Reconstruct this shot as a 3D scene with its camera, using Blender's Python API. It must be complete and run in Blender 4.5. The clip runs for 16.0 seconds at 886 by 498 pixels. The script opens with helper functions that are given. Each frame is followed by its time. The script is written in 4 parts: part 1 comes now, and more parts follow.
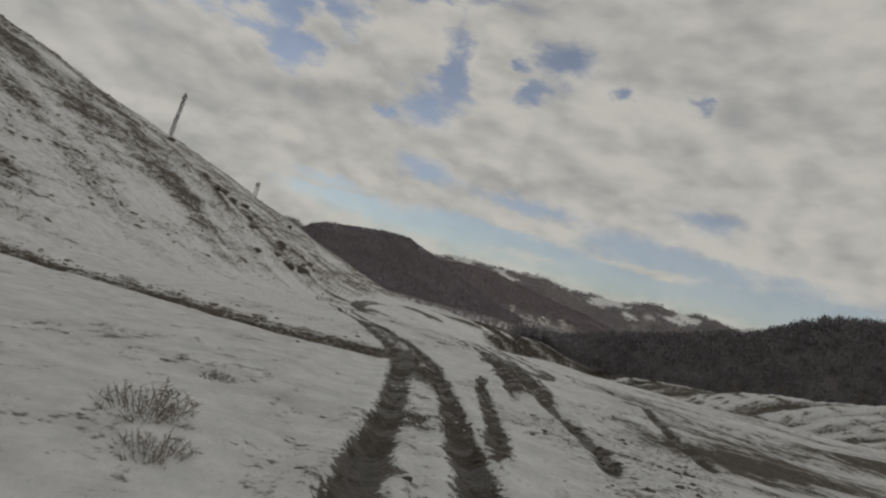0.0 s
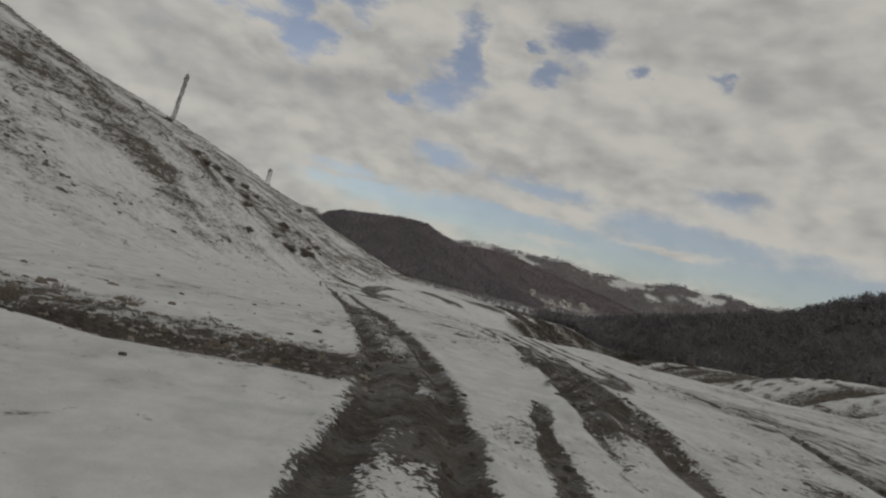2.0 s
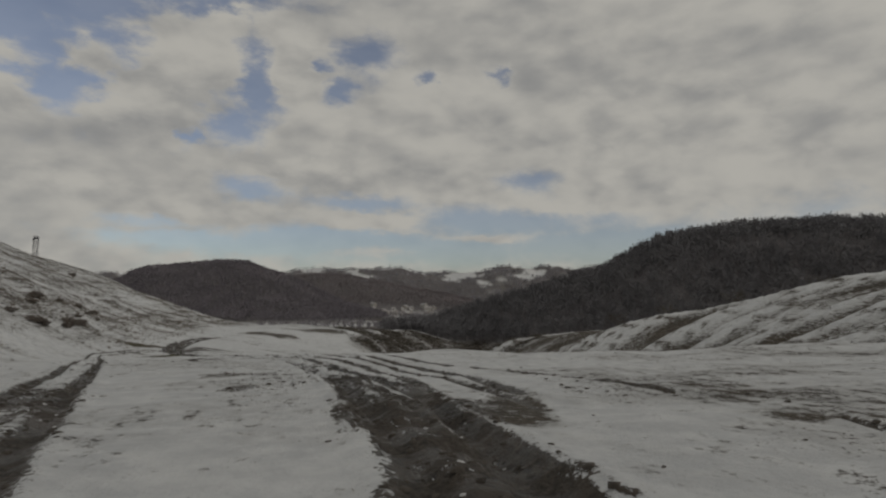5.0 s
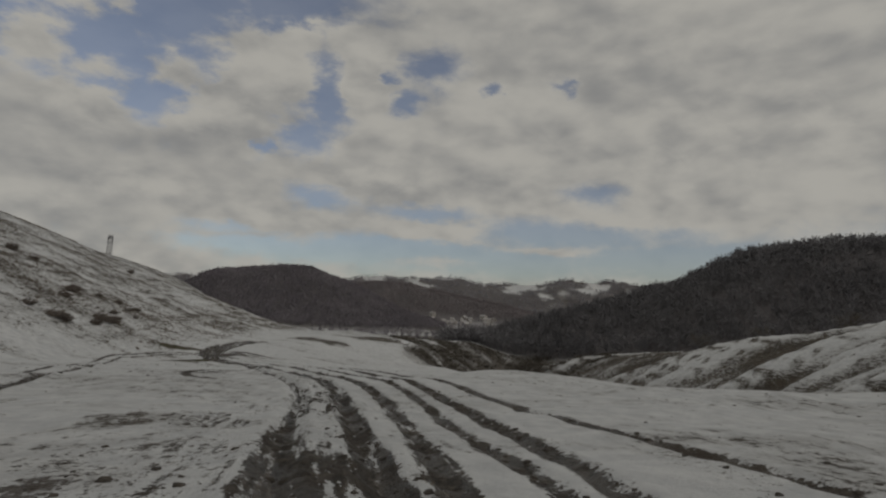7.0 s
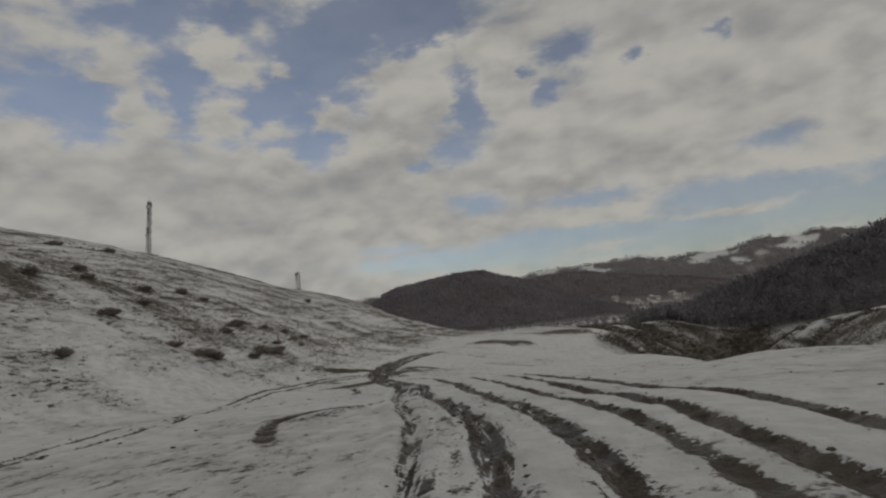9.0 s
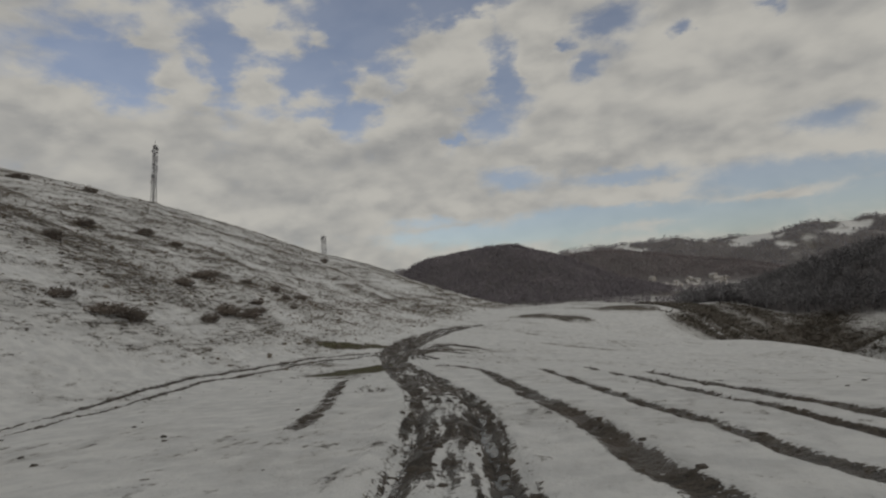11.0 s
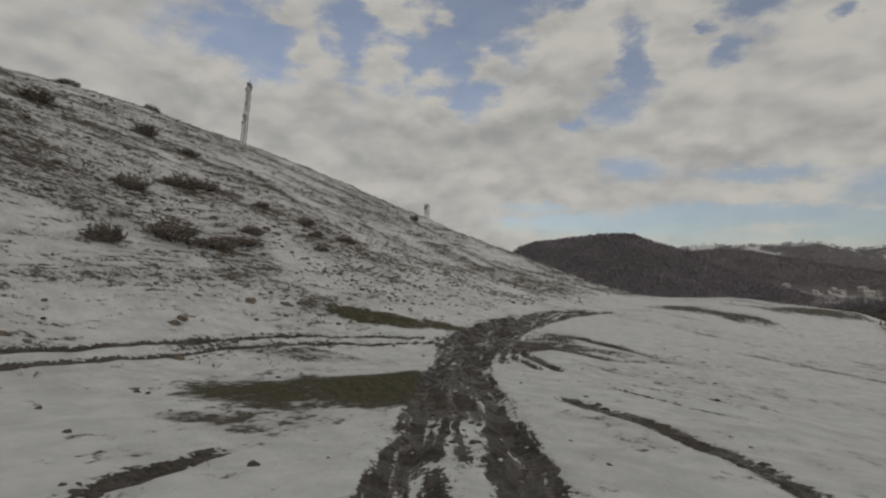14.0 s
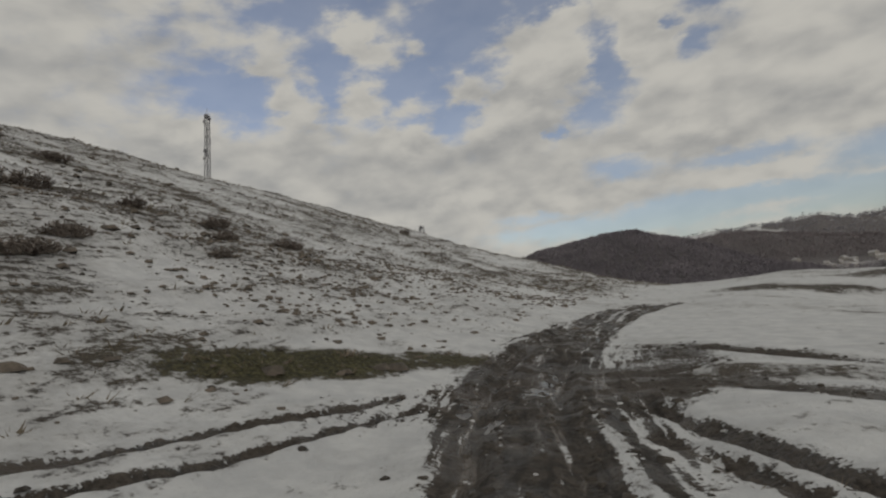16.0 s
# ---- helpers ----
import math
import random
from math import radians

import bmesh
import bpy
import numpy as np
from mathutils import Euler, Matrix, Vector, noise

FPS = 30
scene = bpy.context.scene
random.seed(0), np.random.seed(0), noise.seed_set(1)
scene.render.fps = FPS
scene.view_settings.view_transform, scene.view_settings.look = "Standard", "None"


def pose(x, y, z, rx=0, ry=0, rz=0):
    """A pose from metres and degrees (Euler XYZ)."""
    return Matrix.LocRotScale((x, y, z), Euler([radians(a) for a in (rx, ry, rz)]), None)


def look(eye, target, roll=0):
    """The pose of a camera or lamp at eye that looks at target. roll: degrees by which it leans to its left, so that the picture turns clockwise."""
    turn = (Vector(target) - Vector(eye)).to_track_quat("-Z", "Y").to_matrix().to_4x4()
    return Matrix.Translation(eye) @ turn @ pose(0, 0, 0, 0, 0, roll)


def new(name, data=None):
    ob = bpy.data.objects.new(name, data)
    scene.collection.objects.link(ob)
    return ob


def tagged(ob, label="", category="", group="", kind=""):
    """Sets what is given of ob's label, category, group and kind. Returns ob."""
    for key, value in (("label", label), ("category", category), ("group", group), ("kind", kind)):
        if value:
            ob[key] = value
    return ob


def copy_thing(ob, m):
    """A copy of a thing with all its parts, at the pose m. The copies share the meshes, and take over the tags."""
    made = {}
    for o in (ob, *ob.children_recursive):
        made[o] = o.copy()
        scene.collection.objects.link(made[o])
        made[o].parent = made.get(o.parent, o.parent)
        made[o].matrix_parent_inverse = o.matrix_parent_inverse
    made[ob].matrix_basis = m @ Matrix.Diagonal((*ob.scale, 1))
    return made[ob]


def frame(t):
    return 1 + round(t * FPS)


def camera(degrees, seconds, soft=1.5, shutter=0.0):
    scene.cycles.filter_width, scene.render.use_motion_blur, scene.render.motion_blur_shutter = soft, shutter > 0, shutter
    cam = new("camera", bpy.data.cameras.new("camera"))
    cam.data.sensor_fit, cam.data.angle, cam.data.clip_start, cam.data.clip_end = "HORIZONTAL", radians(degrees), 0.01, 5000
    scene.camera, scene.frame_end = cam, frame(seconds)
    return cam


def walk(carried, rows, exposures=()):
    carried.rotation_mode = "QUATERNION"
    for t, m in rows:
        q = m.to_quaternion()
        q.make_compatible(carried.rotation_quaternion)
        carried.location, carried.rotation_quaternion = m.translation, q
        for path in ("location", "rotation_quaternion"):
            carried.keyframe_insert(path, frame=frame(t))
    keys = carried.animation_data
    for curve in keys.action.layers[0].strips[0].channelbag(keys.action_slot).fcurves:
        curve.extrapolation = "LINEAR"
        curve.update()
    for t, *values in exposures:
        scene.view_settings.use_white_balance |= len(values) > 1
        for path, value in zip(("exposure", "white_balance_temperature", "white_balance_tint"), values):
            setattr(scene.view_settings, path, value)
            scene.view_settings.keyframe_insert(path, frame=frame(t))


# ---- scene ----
cam = camera(76.0, 16.0, soft=2.2)
PATH = [
    (0.0, pose(0.00, -0.00, 0.00, 93.9, -15.0, -1.0)),
    (0.5, pose(0.25, 3.01, -0.17, 93.7, -12.1, -0.8)),
    (1.0, pose(0.34, 6.06, -0.34, 93.2, -9.4, 0.5)),
    (1.5, pose(0.40, 9.02, -0.58, 92.3, -11.1, 1.6)),
    (2.0, pose(0.42, 11.96, -0.79, 92.0, -13.7, 1.0)),
    (2.5, pose(0.59, 14.46, -0.98, 94.6, -13.8, -0.1)),
    (3.0, pose(0.87, 17.12, -1.10, 95.1, -9.2, -1.7)),
    (3.5, pose(1.29, 19.39, -1.21, 96.1, -4.0, -5.6)),
    (4.0, pose(2.16, 21.90, -1.36, 95.7, -1.0, -11.9)),
    (4.2, pose(2.51, 22.62, -1.46, 95.7, -0.5, -14.1)),
    (6.3, pose(4.36, 28.28, -1.46, 95.4, 0.4, -15.5)),
    (6.5, pose(4.83, 30.08, -1.60, 96.4, 0.8, -13.3)),
    (7.0, pose(5.70, 34.70, -1.68, 96.5, -2.0, -9.2)),
    (7.5, pose(5.97, 39.38, -1.90, 97.7, -5.0, -4.7)),
    (8.0, pose(6.23, 43.99, -2.23, 96.7, 1.2, 1.5)),
    (8.5, pose(6.13, 48.32, -2.50, 95.5, 7.1, 5.8)),
    (9.0, pose(5.92, 51.06, -2.68, 97.0, 6.8, 8.7)),
    (9.2, pose(5.87, 52.47, -2.77, 96.8, 6.8, 9.6)),
    (11.3, pose(0.03, 77.05, -4.14, 94.1, 4.0, 12.2)),
    (11.5, pose(-0.24, 78.68, -4.24, 93.7, 4.2, 13.3)),
    (12.0, pose(-1.16, 82.53, -4.58, 92.9, 3.2, 15.2)),
    (12.5, pose(-2.18, 86.42, -4.91, 93.6, 1.2, 14.2)),
    (13.0, pose(-2.91, 90.52, -5.23, 93.8, 2.8, 14.2)),
    (13.5, pose(-4.07, 94.76, -5.56, 94.4, 3.4, 17.8)),
    (14.0, pose(-5.71, 98.76, -5.94, 93.2, -1.1, 22.1)),
    (14.5, pose(-7.47, 102.70, -6.27, 92.1, -3.0, 23.6)),
    (15.0, pose(-8.92, 106.22, -6.51, 92.3, -0.3, 23.9)),
    (15.5, pose(-10.29, 110.10, -6.82, 93.4, 3.3, 23.8)),
    (16.0, pose(-11.41, 113.69, -6.96, 95.7, 6.9, 22.8)),
]
walk(cam, PATH, [(0.0, -0.37), (2.0, -0.39), (4.0, -0.64), (6.5, -0.68), (7.5, -0.86), (8.0, -0.84), (9.0, -0.64), (11.5, -0.46), (14.0, -0.40), (15.3, -0.32), (16.0, -0.37)])

# ---- light ----
SUN_ELEV, SUN_ROT = radians(18), radians(125)
CLOUD_DARK, CLOUD_LIGHT, BLUE = (0.385, 0.384, 0.375, 1), (0.652, 0.630, 0.574, 1), 0.122

world = bpy.data.worlds.new("sky")
scene.world = world
world.use_nodes = True


class Nodes:
    """Short hand for building node trees."""

    def __init__(self, tree):
        self.t = tree
        tree.nodes.clear()

    def n(self, kind, **props):
        node = self.t.nodes.new(kind)
        for key, value in props.items():
            setattr(node, key, value)
        return node

    def put(self, node, **ins):
        for key, value in ins.items():
            sock = node.inputs[int(key[1:])] if key[0] == "i" and key[1:].isdigit() else node.inputs[key]
            if isinstance(value, bpy.types.NodeSocket):
                self.t.links.new(value, sock)
            else:
                sock.default_value = value
        return node

    def math(self, op, a, b=0.0, c=0.0, clamp=False):
        return self.put(self.n("ShaderNodeMath", operation=op, use_clamp=clamp), i0=a, i1=b, i2=c).outputs[0]

    def vec(self, op, a, b=(0, 0, 0)):
        return self.put(self.n("ShaderNodeVectorMath", operation=op), i0=a, i1=b).outputs[0]

    def ramp(self, v, lo, hi, a=0.0, b=1.0, smooth=True):
        node = self.n("ShaderNodeMapRange", clamp=True, interpolation_type="SMOOTHSTEP" if smooth else "LINEAR")
        self.put(node, i0=v, i1=lo, i2=hi, i3=a, i4=b)
        return node.outputs[0]

    def noise(self, vec, scale, detail=4.0, rough=0.55, dist=0.0, out=0):
        node = self.n("ShaderNodeTexNoise")
        self.put(node, Vector=vec, Scale=scale, Detail=detail, Roughness=rough, Distortion=dist)
        return node.outputs[out]

    def mix(self, f, a, b):
        node = self.n("ShaderNodeMix", data_type="RGBA")
        self.put(node, i0=f, i6=a, i7=b)
        return node.outputs[2]

    def mixf(self, f, a, b):
        return self.put(self.n("ShaderNodeMix", data_type="FLOAT"), i0=f, i2=a, i3=b).outputs[0]

    def bump(self, h, dist, strength=1.0, normal=None):
        node = self.put(self.n("ShaderNodeBump"), Height=h, Distance=dist, Strength=strength)
        if normal is not None:
            self.put(node, Normal=normal)
        return node.outputs[0]


# openings in the cloud, puffs that float in them and flat streaks: bearing, height, half width, half height in degrees
OPENINGS = [
    (-18.7, 26.0, 4.7, 3.7), (-19.7, 17.9, 3.0, 1.8), (-31.4, 24.2, 2.5, 3.6), (-24.2, 22.3, 3.4, 3.6), (-10.5, 28.9, 9.0, 2.5), (-3.2, 20.4, 1.5, 3.8), (-4.9, 16.5, 2.2, 1.5),
    (7.0, 24.3, 2.6, 1.3), (13.4, 22.3, 1.1, 0.6), (21.0, 22.5, 1.1, 0.7), (-9.4, 15.4, 0.9, 0.5), (-3.3, 11.2, 2.6, 1.2), (24.4, 12.2, 2.7, 1.0), (-40.8, 22.3, 3.4, 2.3), (4.4, 20.6, 1.5, 1.0),
    (-34.2, 21.9, 1.6, 1.5), (-31.5, 29.5, 5.0, 2.0), (2.5, 23.0, 1.0, 0.8),
]
LOW_OPENINGS = [(20.6, 8.3, 8.5, 1.2), (4.4, 6.4, 7.9, 0.8), (-3.6, 5.6, 7.3, 0.7), (7.6, 10.0, 4.2, 0.7), (-10.7, 6.0, 4.8, 0.7), (14, 5.2, 8, 1.0), (30, 5.5, 9, 1.2), (-12, 7.6, 3.0, 0.6)]
PUFFS = [
    (-9.8, 21.7, 3.9, 2.7), (-26.0, 24.9, 2.2, 1.1), (-0.4, 25.2, 2.4, 1.7), (0.1, 21.7, 2.2, 1.2), (-28.4, 20.7, 2.3, 1.6), (-28.8, 27.6, 1.8, 1.5), (-17.3, 21.1, 1.9, 1.0), (-14.5, 16.4, 2.8, 1.2),
    (-24.4, 16.4, 2.8, 1.4), (-35.4, 20.9, 1.8, 2.1), (-24.0, 20.1, 1.9, 1.1), (-45.0, 17.6, 2.6, 1.5), (-12.2, 19.4, 2.6, 1.4), (-22.4, 25.2, 1.5, 0.8), (-38.0, 24.2, 1.6, 0.9), (-6.5, 25.8, 1.8, 1.0),
]
STREAKS = [(8.8, 8.1, 5.0, 0.7), (-8.5, 8.3, 5.5, 0.9), (29.0, 9.4, 4.2, 0.6), (9.9, 5.2, 3.4, 0.4), (1.5, 13.0, 4.5, 1.0), (20.0, 6.4, 2.4, 0.3), (-20.0, 10.4, 4.5, 0.8), (-30, 8.6, 4.0, 0.7)]


def make_sky():
    k = Nodes(world.node_tree)
    out = k.n("ShaderNodeOutputWorld")
    sky = k.n("ShaderNodeTexSky", sky_type="NISHITA", sun_disc=False, sun_elevation=SUN_ELEV, sun_rotation=SUN_ROT)
    way = k.n("ShaderNodeTexCoord").outputs["Generated"]
    sep = k.put(k.n("ShaderNodeSeparateXYZ"), Vector=way)
    up = k.math("MAXIMUM", sep.outputs[2], 0.0)
    den = k.math("ADD", up, 0.75)
    flat = k.n("ShaderNodeCombineXYZ")
    k.put(flat, X=k.math("DIVIDE", sep.outputs[0], den), Y=k.math("DIVIDE", sep.outputs[1], den), Z=k.math("MULTIPLY", up, 1.4))
    p = flat.outputs[0]
    bear = k.math("DEGREES", k.math("ARCTAN2", sep.outputs[0], sep.outputs[1]))
    lift = k.math("DEGREES", k.math("ARCSINE", sep.outputs[2]))
    warp = k.vec("SUBTRACT", k.noise(p, 27.0, 5.0, 0.58, 0.0, 1), (0.5, 0.5, 0.5))
    wsep = k.put(k.n("ShaderNodeSeparateXYZ"), Vector=warp)
    wb = k.math("ADD", bear, k.math("MULTIPLY", wsep.outputs[0], 4.2))
    wl = k.math("ADD", lift, k.math("MULTIPLY", wsep.outputs[1], k.math("ADD", 0.7, k.math("MULTIPLY", up, 6.0))))

    def spots(rows):
        """How far a place lies inside any of the ovals, and how high in it."""
        total, top = None, None
        for a, e, sa, se in rows:
            u = k.math("DIVIDE", k.math("SUBTRACT", wb, a), sa * 1.32)
            v = k.math("DIVIDE", k.math("SUBTRACT", wl, e), se * 1.32)
            q = k.math("MULTIPLY_ADD", u, u, k.math("MULTIPLY", v, v))
            g = k.math("POWER", 2.718, k.math("MULTIPLY", q, -1.0))
            h = k.math("MULTIPLY", g, v)
            total = g if total is None else k.math("MAXIMUM", total, g)
            top = h if top is None else k.math("ADD", top, h)
        return total, top

    gaps, _ = spots(OPENINGS)
    low, _ = spots(LOW_OPENINGS)
    puffs, puff_top = spots(PUFFS)
    streaks, streak_top = spots(STREAKS)
    big = k.noise(p, 3.4, 3.0, 0.5)
    puff = k.noise(p, 14.5, 6.0, 0.55, 0.2)
    curd = k.noise(p, 23.0, 5.0, 0.5)
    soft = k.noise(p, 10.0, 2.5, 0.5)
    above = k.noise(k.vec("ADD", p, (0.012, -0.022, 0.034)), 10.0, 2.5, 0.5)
    dens = k.math("ADD", k.math("MULTIPLY", k.math("SUBTRACT", big, 0.5), 0.5), k.math("MULTIPLY", k.math("SUBTRACT", puff, 0.5), 1.15))
    dens = k.math("ADD", dens, 0.84)
    dens = k.math("ADD", dens, k.math("MULTIPLY", k.math("MULTIPLY", k.ramp(bear, 4, 30), k.ramp(lift, 9, 15)), 0.25))
    dens = k.math("SUBTRACT", dens, k.math("MULTIPLY", gaps, 1.0))
    dens = k.math("SUBTRACT", dens, k.math("MULTIPLY", low, 0.92))
    dens = k.math("SUBTRACT", dens, k.math("MULTIPLY", k.ramp(lift, 10.5, 7.0, 0.0, 0.34), k.ramp(bear, -18, -8)))
    # broken cloud high over the hill
    broken = k.math("MULTIPLY", k.math("MULTIPLY", k.ramp(bear, 4, -8), k.ramp(bear, -62, -40)), k.math("MULTIPLY", k.ramp(lift, 15.5, 19.5), k.ramp(lift, 40, 32)))
    dens = k.math("SUBTRACT", dens, k.math("MULTIPLY", broken, k.math("ADD", 0.34, k.math("MULTIPLY", k.math("SUBTRACT", curd, 0.5), 1.6))))
    dens = k.math("ADD", dens, k.math("MULTIPLY", puffs, 1.0))
    dens = k.math("ADD", dens, k.math("MULTIPLY", streaks, 0.75))
    cover = k.ramp(dens, -0.10, 0.78, 0.20, 0.98)
    tone = k.math("ADD", k.math("MULTIPLY", k.noise(p, 5.0, 3.0, 0.5), 0.36), 0.30)
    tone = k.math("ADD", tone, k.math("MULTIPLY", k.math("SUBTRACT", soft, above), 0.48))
    tone = k.math("ADD", tone, k.math("MULTIPLY", k.math("SUBTRACT", puff, 0.5), 0.62))
    tone = k.math("ADD", tone, k.math("MULTIPLY", puff_top, 0.13))
    tone = k.math("ADD", tone, k.math("MULTIPLY", streak_top, 0.08))
    tone = k.math("ADD", tone, k.math("MULTIPLY", k.math("MAXIMUM", puffs, streaks), 0.13))
    tone = k.math("ADD", tone, k.math("MULTIPLY", k.ramp(bear, 2, 26), 0.07))
    edge = k.math("SUBTRACT", 1.0, k.ramp(dens, 0.45, 1.15))
    tone = k.math("ADD", tone, k.math("MULTIPLY", edge, 0.10))
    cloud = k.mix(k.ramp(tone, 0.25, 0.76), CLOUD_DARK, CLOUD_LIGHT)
    tint = k.mix(k.ramp(lift, 2.5, 13.0), (1.0, 1.0, 1.13, 1), (1.16, 1.0, 1.03, 1))
    tint = k.vec("MULTIPLY", sky.outputs[0], tint)
    blue = k.put(k.n("ShaderNodeBackground"), Color=tint, Strength=BLUE)
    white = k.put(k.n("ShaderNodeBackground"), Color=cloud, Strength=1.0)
    both = k.n("ShaderNodeMixShader")
    k.put(both, i0=cover)
    k.t.links.new(blue.outputs[0], both.inputs[1])
    k.t.links.new(white.outputs[0], both.inputs[2])
    k.t.links.new(both.outputs[0], out.inputs[0])


make_sky()
sun = new("sun", bpy.data.lights.new("sun", "SUN"))
sun.data.energy, sun.data.angle, sun.data.color = 0.5, radians(20), (1, 0.97, 0.93)
sun.matrix_world = look((0, 0, 0), (-math.sin(SUN_ROT) * math.cos(SUN_ELEV), -math.cos(SUN_ROT) * math.cos(SUN_ELEV), -math.sin(SUN_ELEV)))


# ---- materials ----
def material(name):
    m = bpy.data.materials.new(name)
    m.use_nodes = True
    k = Nodes(m.node_tree)
    out = k.n("ShaderNodeOutputMaterial")
    b = k.n("ShaderNodeBsdfPrincipled")
    k.t.links.new(b.outputs[0], out.inputs[0])
    return m, k, b


def plain(name, dark, light, scale=6.0, rough=0.8, metallic=0.0, relief=0.0, vary=0.12):
    """Two tones broken up by noise at two scales."""
    m, k, b = material(name)
    co = k.n("ShaderNodeTexCoord").outputs["Object"]
    rnd = k.n("ShaderNodeObjectInfo").outputs["Random"]
    isl = k.n("ShaderNodeNewGeometry").outputs["Random Per Island"]
    f = k.math("ADD", k.math("MULTIPLY", k.noise(co, scale), 0.7), k.math("MULTIPLY", k.noise(co, scale * 7), 0.3))
    f = k.math("ADD", f, k.math("MULTIPLY", k.math("ADD", rnd, isl), vary))
    k.put(b, **{"Base Color": k.mix(k.ramp(f, 0.35, 0.8), (*dark, 1), (*light, 1)), "Roughness": rough, "Metallic": metallic})
    if relief:
        k.put(b, Normal=k.bump(k.noise(co, scale * 3), relief))
    return m


def ground_material():
    m, k, b = material("snowy_ground")
    co = k.n("ShaderNodeTexCoord").outputs["Object"]
    cov = k.n("ShaderNodeAttribute", attribute_name="cover")
    rgb = k.put(k.n("ShaderNodeSeparateColor"), Color=cov.outputs["Color"])
    mud, grass, wood = rgb.outputs[0], rgb.outputs[1], rgb.outputs[2]
    green = cov.outputs["Alpha"]
    coarse = k.noise(co, 0.35, 4.0, 0.6)
    mid = k.noise(co, 1.3, 5.0, 0.62)
    fine = k.noise(co, 4.5, 6.0, 0.66)
    tiny = k.noise(co, 30.0, 3.0, 0.6)
    clod = k.noise(k.vec("MULTIPLY", co, (1.0, 1.0, 1.0)), 9.0, 4.0, 0.7)
    speck = k.noise(co, 13.0, 4.0, 0.62)
    rag = k.math("ADD", k.math("MULTIPLY", fine, 0.46), k.math("MULTIPLY", mid, 0.26))
    rag = k.math("SUBTRACT", k.math("ADD", rag, k.math("MULTIPLY", speck, 0.46)), 0.59)
    tuss = k.noise(k.vec("MULTIPLY", co, (1.0, 0.5, 2.2)), 1.7, 5.0, 0.66)
    tuss = k.math("SUBTRACT", k.math("ADD", k.math("MULTIPLY", tuss, 0.75), k.math("MULTIPLY", fine, 0.25)), 0.5)
    # drag lines that the wheels leave along the track
    lane = k.n("ShaderNodeAttribute", attribute_name="lane").outputs["Fac"]
    place = k.put(k.n("ShaderNodeSeparateXYZ"), Vector=co)
    along = k.n("ShaderNodeCombineXYZ")
    k.put(along, X=k.math("ADD", lane, k.math("MULTIPLY", k.math("SUBTRACT", coarse, 0.5), 0.5)), Y=k.math("MULTIPLY", place.outputs[1], 0.07))
    drag = k.math("SUBTRACT", k.noise(along.outputs[0], 4.2, 4.0, 0.6), 0.5)
    on = k.math("MULTIPLY", k.ramp(mud, 0.2, 0.6), k.ramp(k.math("ABSOLUTE", lane), 3.6, 2.0))
    on = k.math("MULTIPLY", on, k.ramp(place.outputs[1], 20.0, 60.0, 0.4, 1.0))
    drag = k.math("MULTIPLY", drag, on)
    m_f = k.ramp(k.math("ADD", k.math("ADD", mud, k.math("MULTIPLY", drag, -2.8)), k.math("MULTIPLY", rag, 2.0)), 0.46, 0.56)
    g_f = k.ramp(k.math("ADD", k.math("ADD", grass, k.math("MULTIPLY", green, 0.32)), k.math("MULTIPLY", k.math("ADD", tuss, k.math("MULTIPLY", rag, 0.6)), 2.7)), 0.42, 0.80)
    thin = k.ramp(k.math("ADD", k.math("MULTIPLY", clod, 0.6), k.math("MULTIPLY", grass, 0.35)), 0.40, 0.62)
    snow = k.mix(k.ramp(mid, 0.3, 0.7), (0.548, 0.556, 0.564, 1), (0.695, 0.700, 0.698, 1))
    snow = k.mix(k.math("MULTIPLY", thin, 0.36), snow, (0.295, 0.287, 0.270, 1))
    # grass that shows as a grey veil through thin snow
    veil = k.ramp(k.math("ADD", grass, k.math("MULTIPLY", k.math("ADD", k.math("MULTIPLY", tuss, 1.2), k.math("SUBTRACT", coarse, 0.5)), 0.9)), 0.08, 0.62)
    snow = k.mix(k.math("MULTIPLY", veil, 0.46), snow, (0.32, 0.312, 0.298, 1))
    earth = k.mix(k.ramp(k.math("ADD", k.math("MULTIPLY", fine, 0.55), k.math("MULTIPLY", speck, 0.45)), 0.36, 0.64), (0.026, 0.0225, 0.019, 1), (0.112, 0.094, 0.077, 1))
    earth = k.mix(k.ramp(coarse, 0.45, 0.7), earth, (0.094, 0.076, 0.061, 1))
    earth = k.mix(k.ramp(drag, -0.03, -0.16), earth, (0.032, 0.026, 0.021, 1))
    earth = k.mix(k.ramp(drag, 0.03, 0.15), earth, (0.175, 0.15, 0.128, 1))
    straw = k.mix(k.ramp(tiny, 0.35, 0.7), (0.050, 0.042, 0.034, 1), (0.18, 0.15, 0.115, 1))
    heath = k.mix(k.ramp(tiny, 0.35, 0.7), (0.048, 0.042, 0.036, 1), (0.135, 0.116, 0.097, 1))
    turf = k.mix(k.ramp(coarse, 0.4, 0.6), straw, heath)
    moss = k.mix(k.ramp(clod, 0.35, 0.7), (0.022, 0.021, 0.009, 1), (0.135, 0.122, 0.052, 1))
    turf = k.mix(green, turf, moss)
    col = k.mix(g_f, snow, turf)
    col = k.mix(m_f, col, earth)
    # woodland floor, lightened: some of the distant haze is put into its colour
    floor = k.mix(k.ramp(mid, 0.40, 0.62), (0.095, 0.085, 0.088, 1), (0.20, 0.187, 0.188, 1))
    col = k.mix(wood, col, floor)
    pool = k.n("ShaderNodeAttribute", attribute_name="pool").outputs["Fac"]
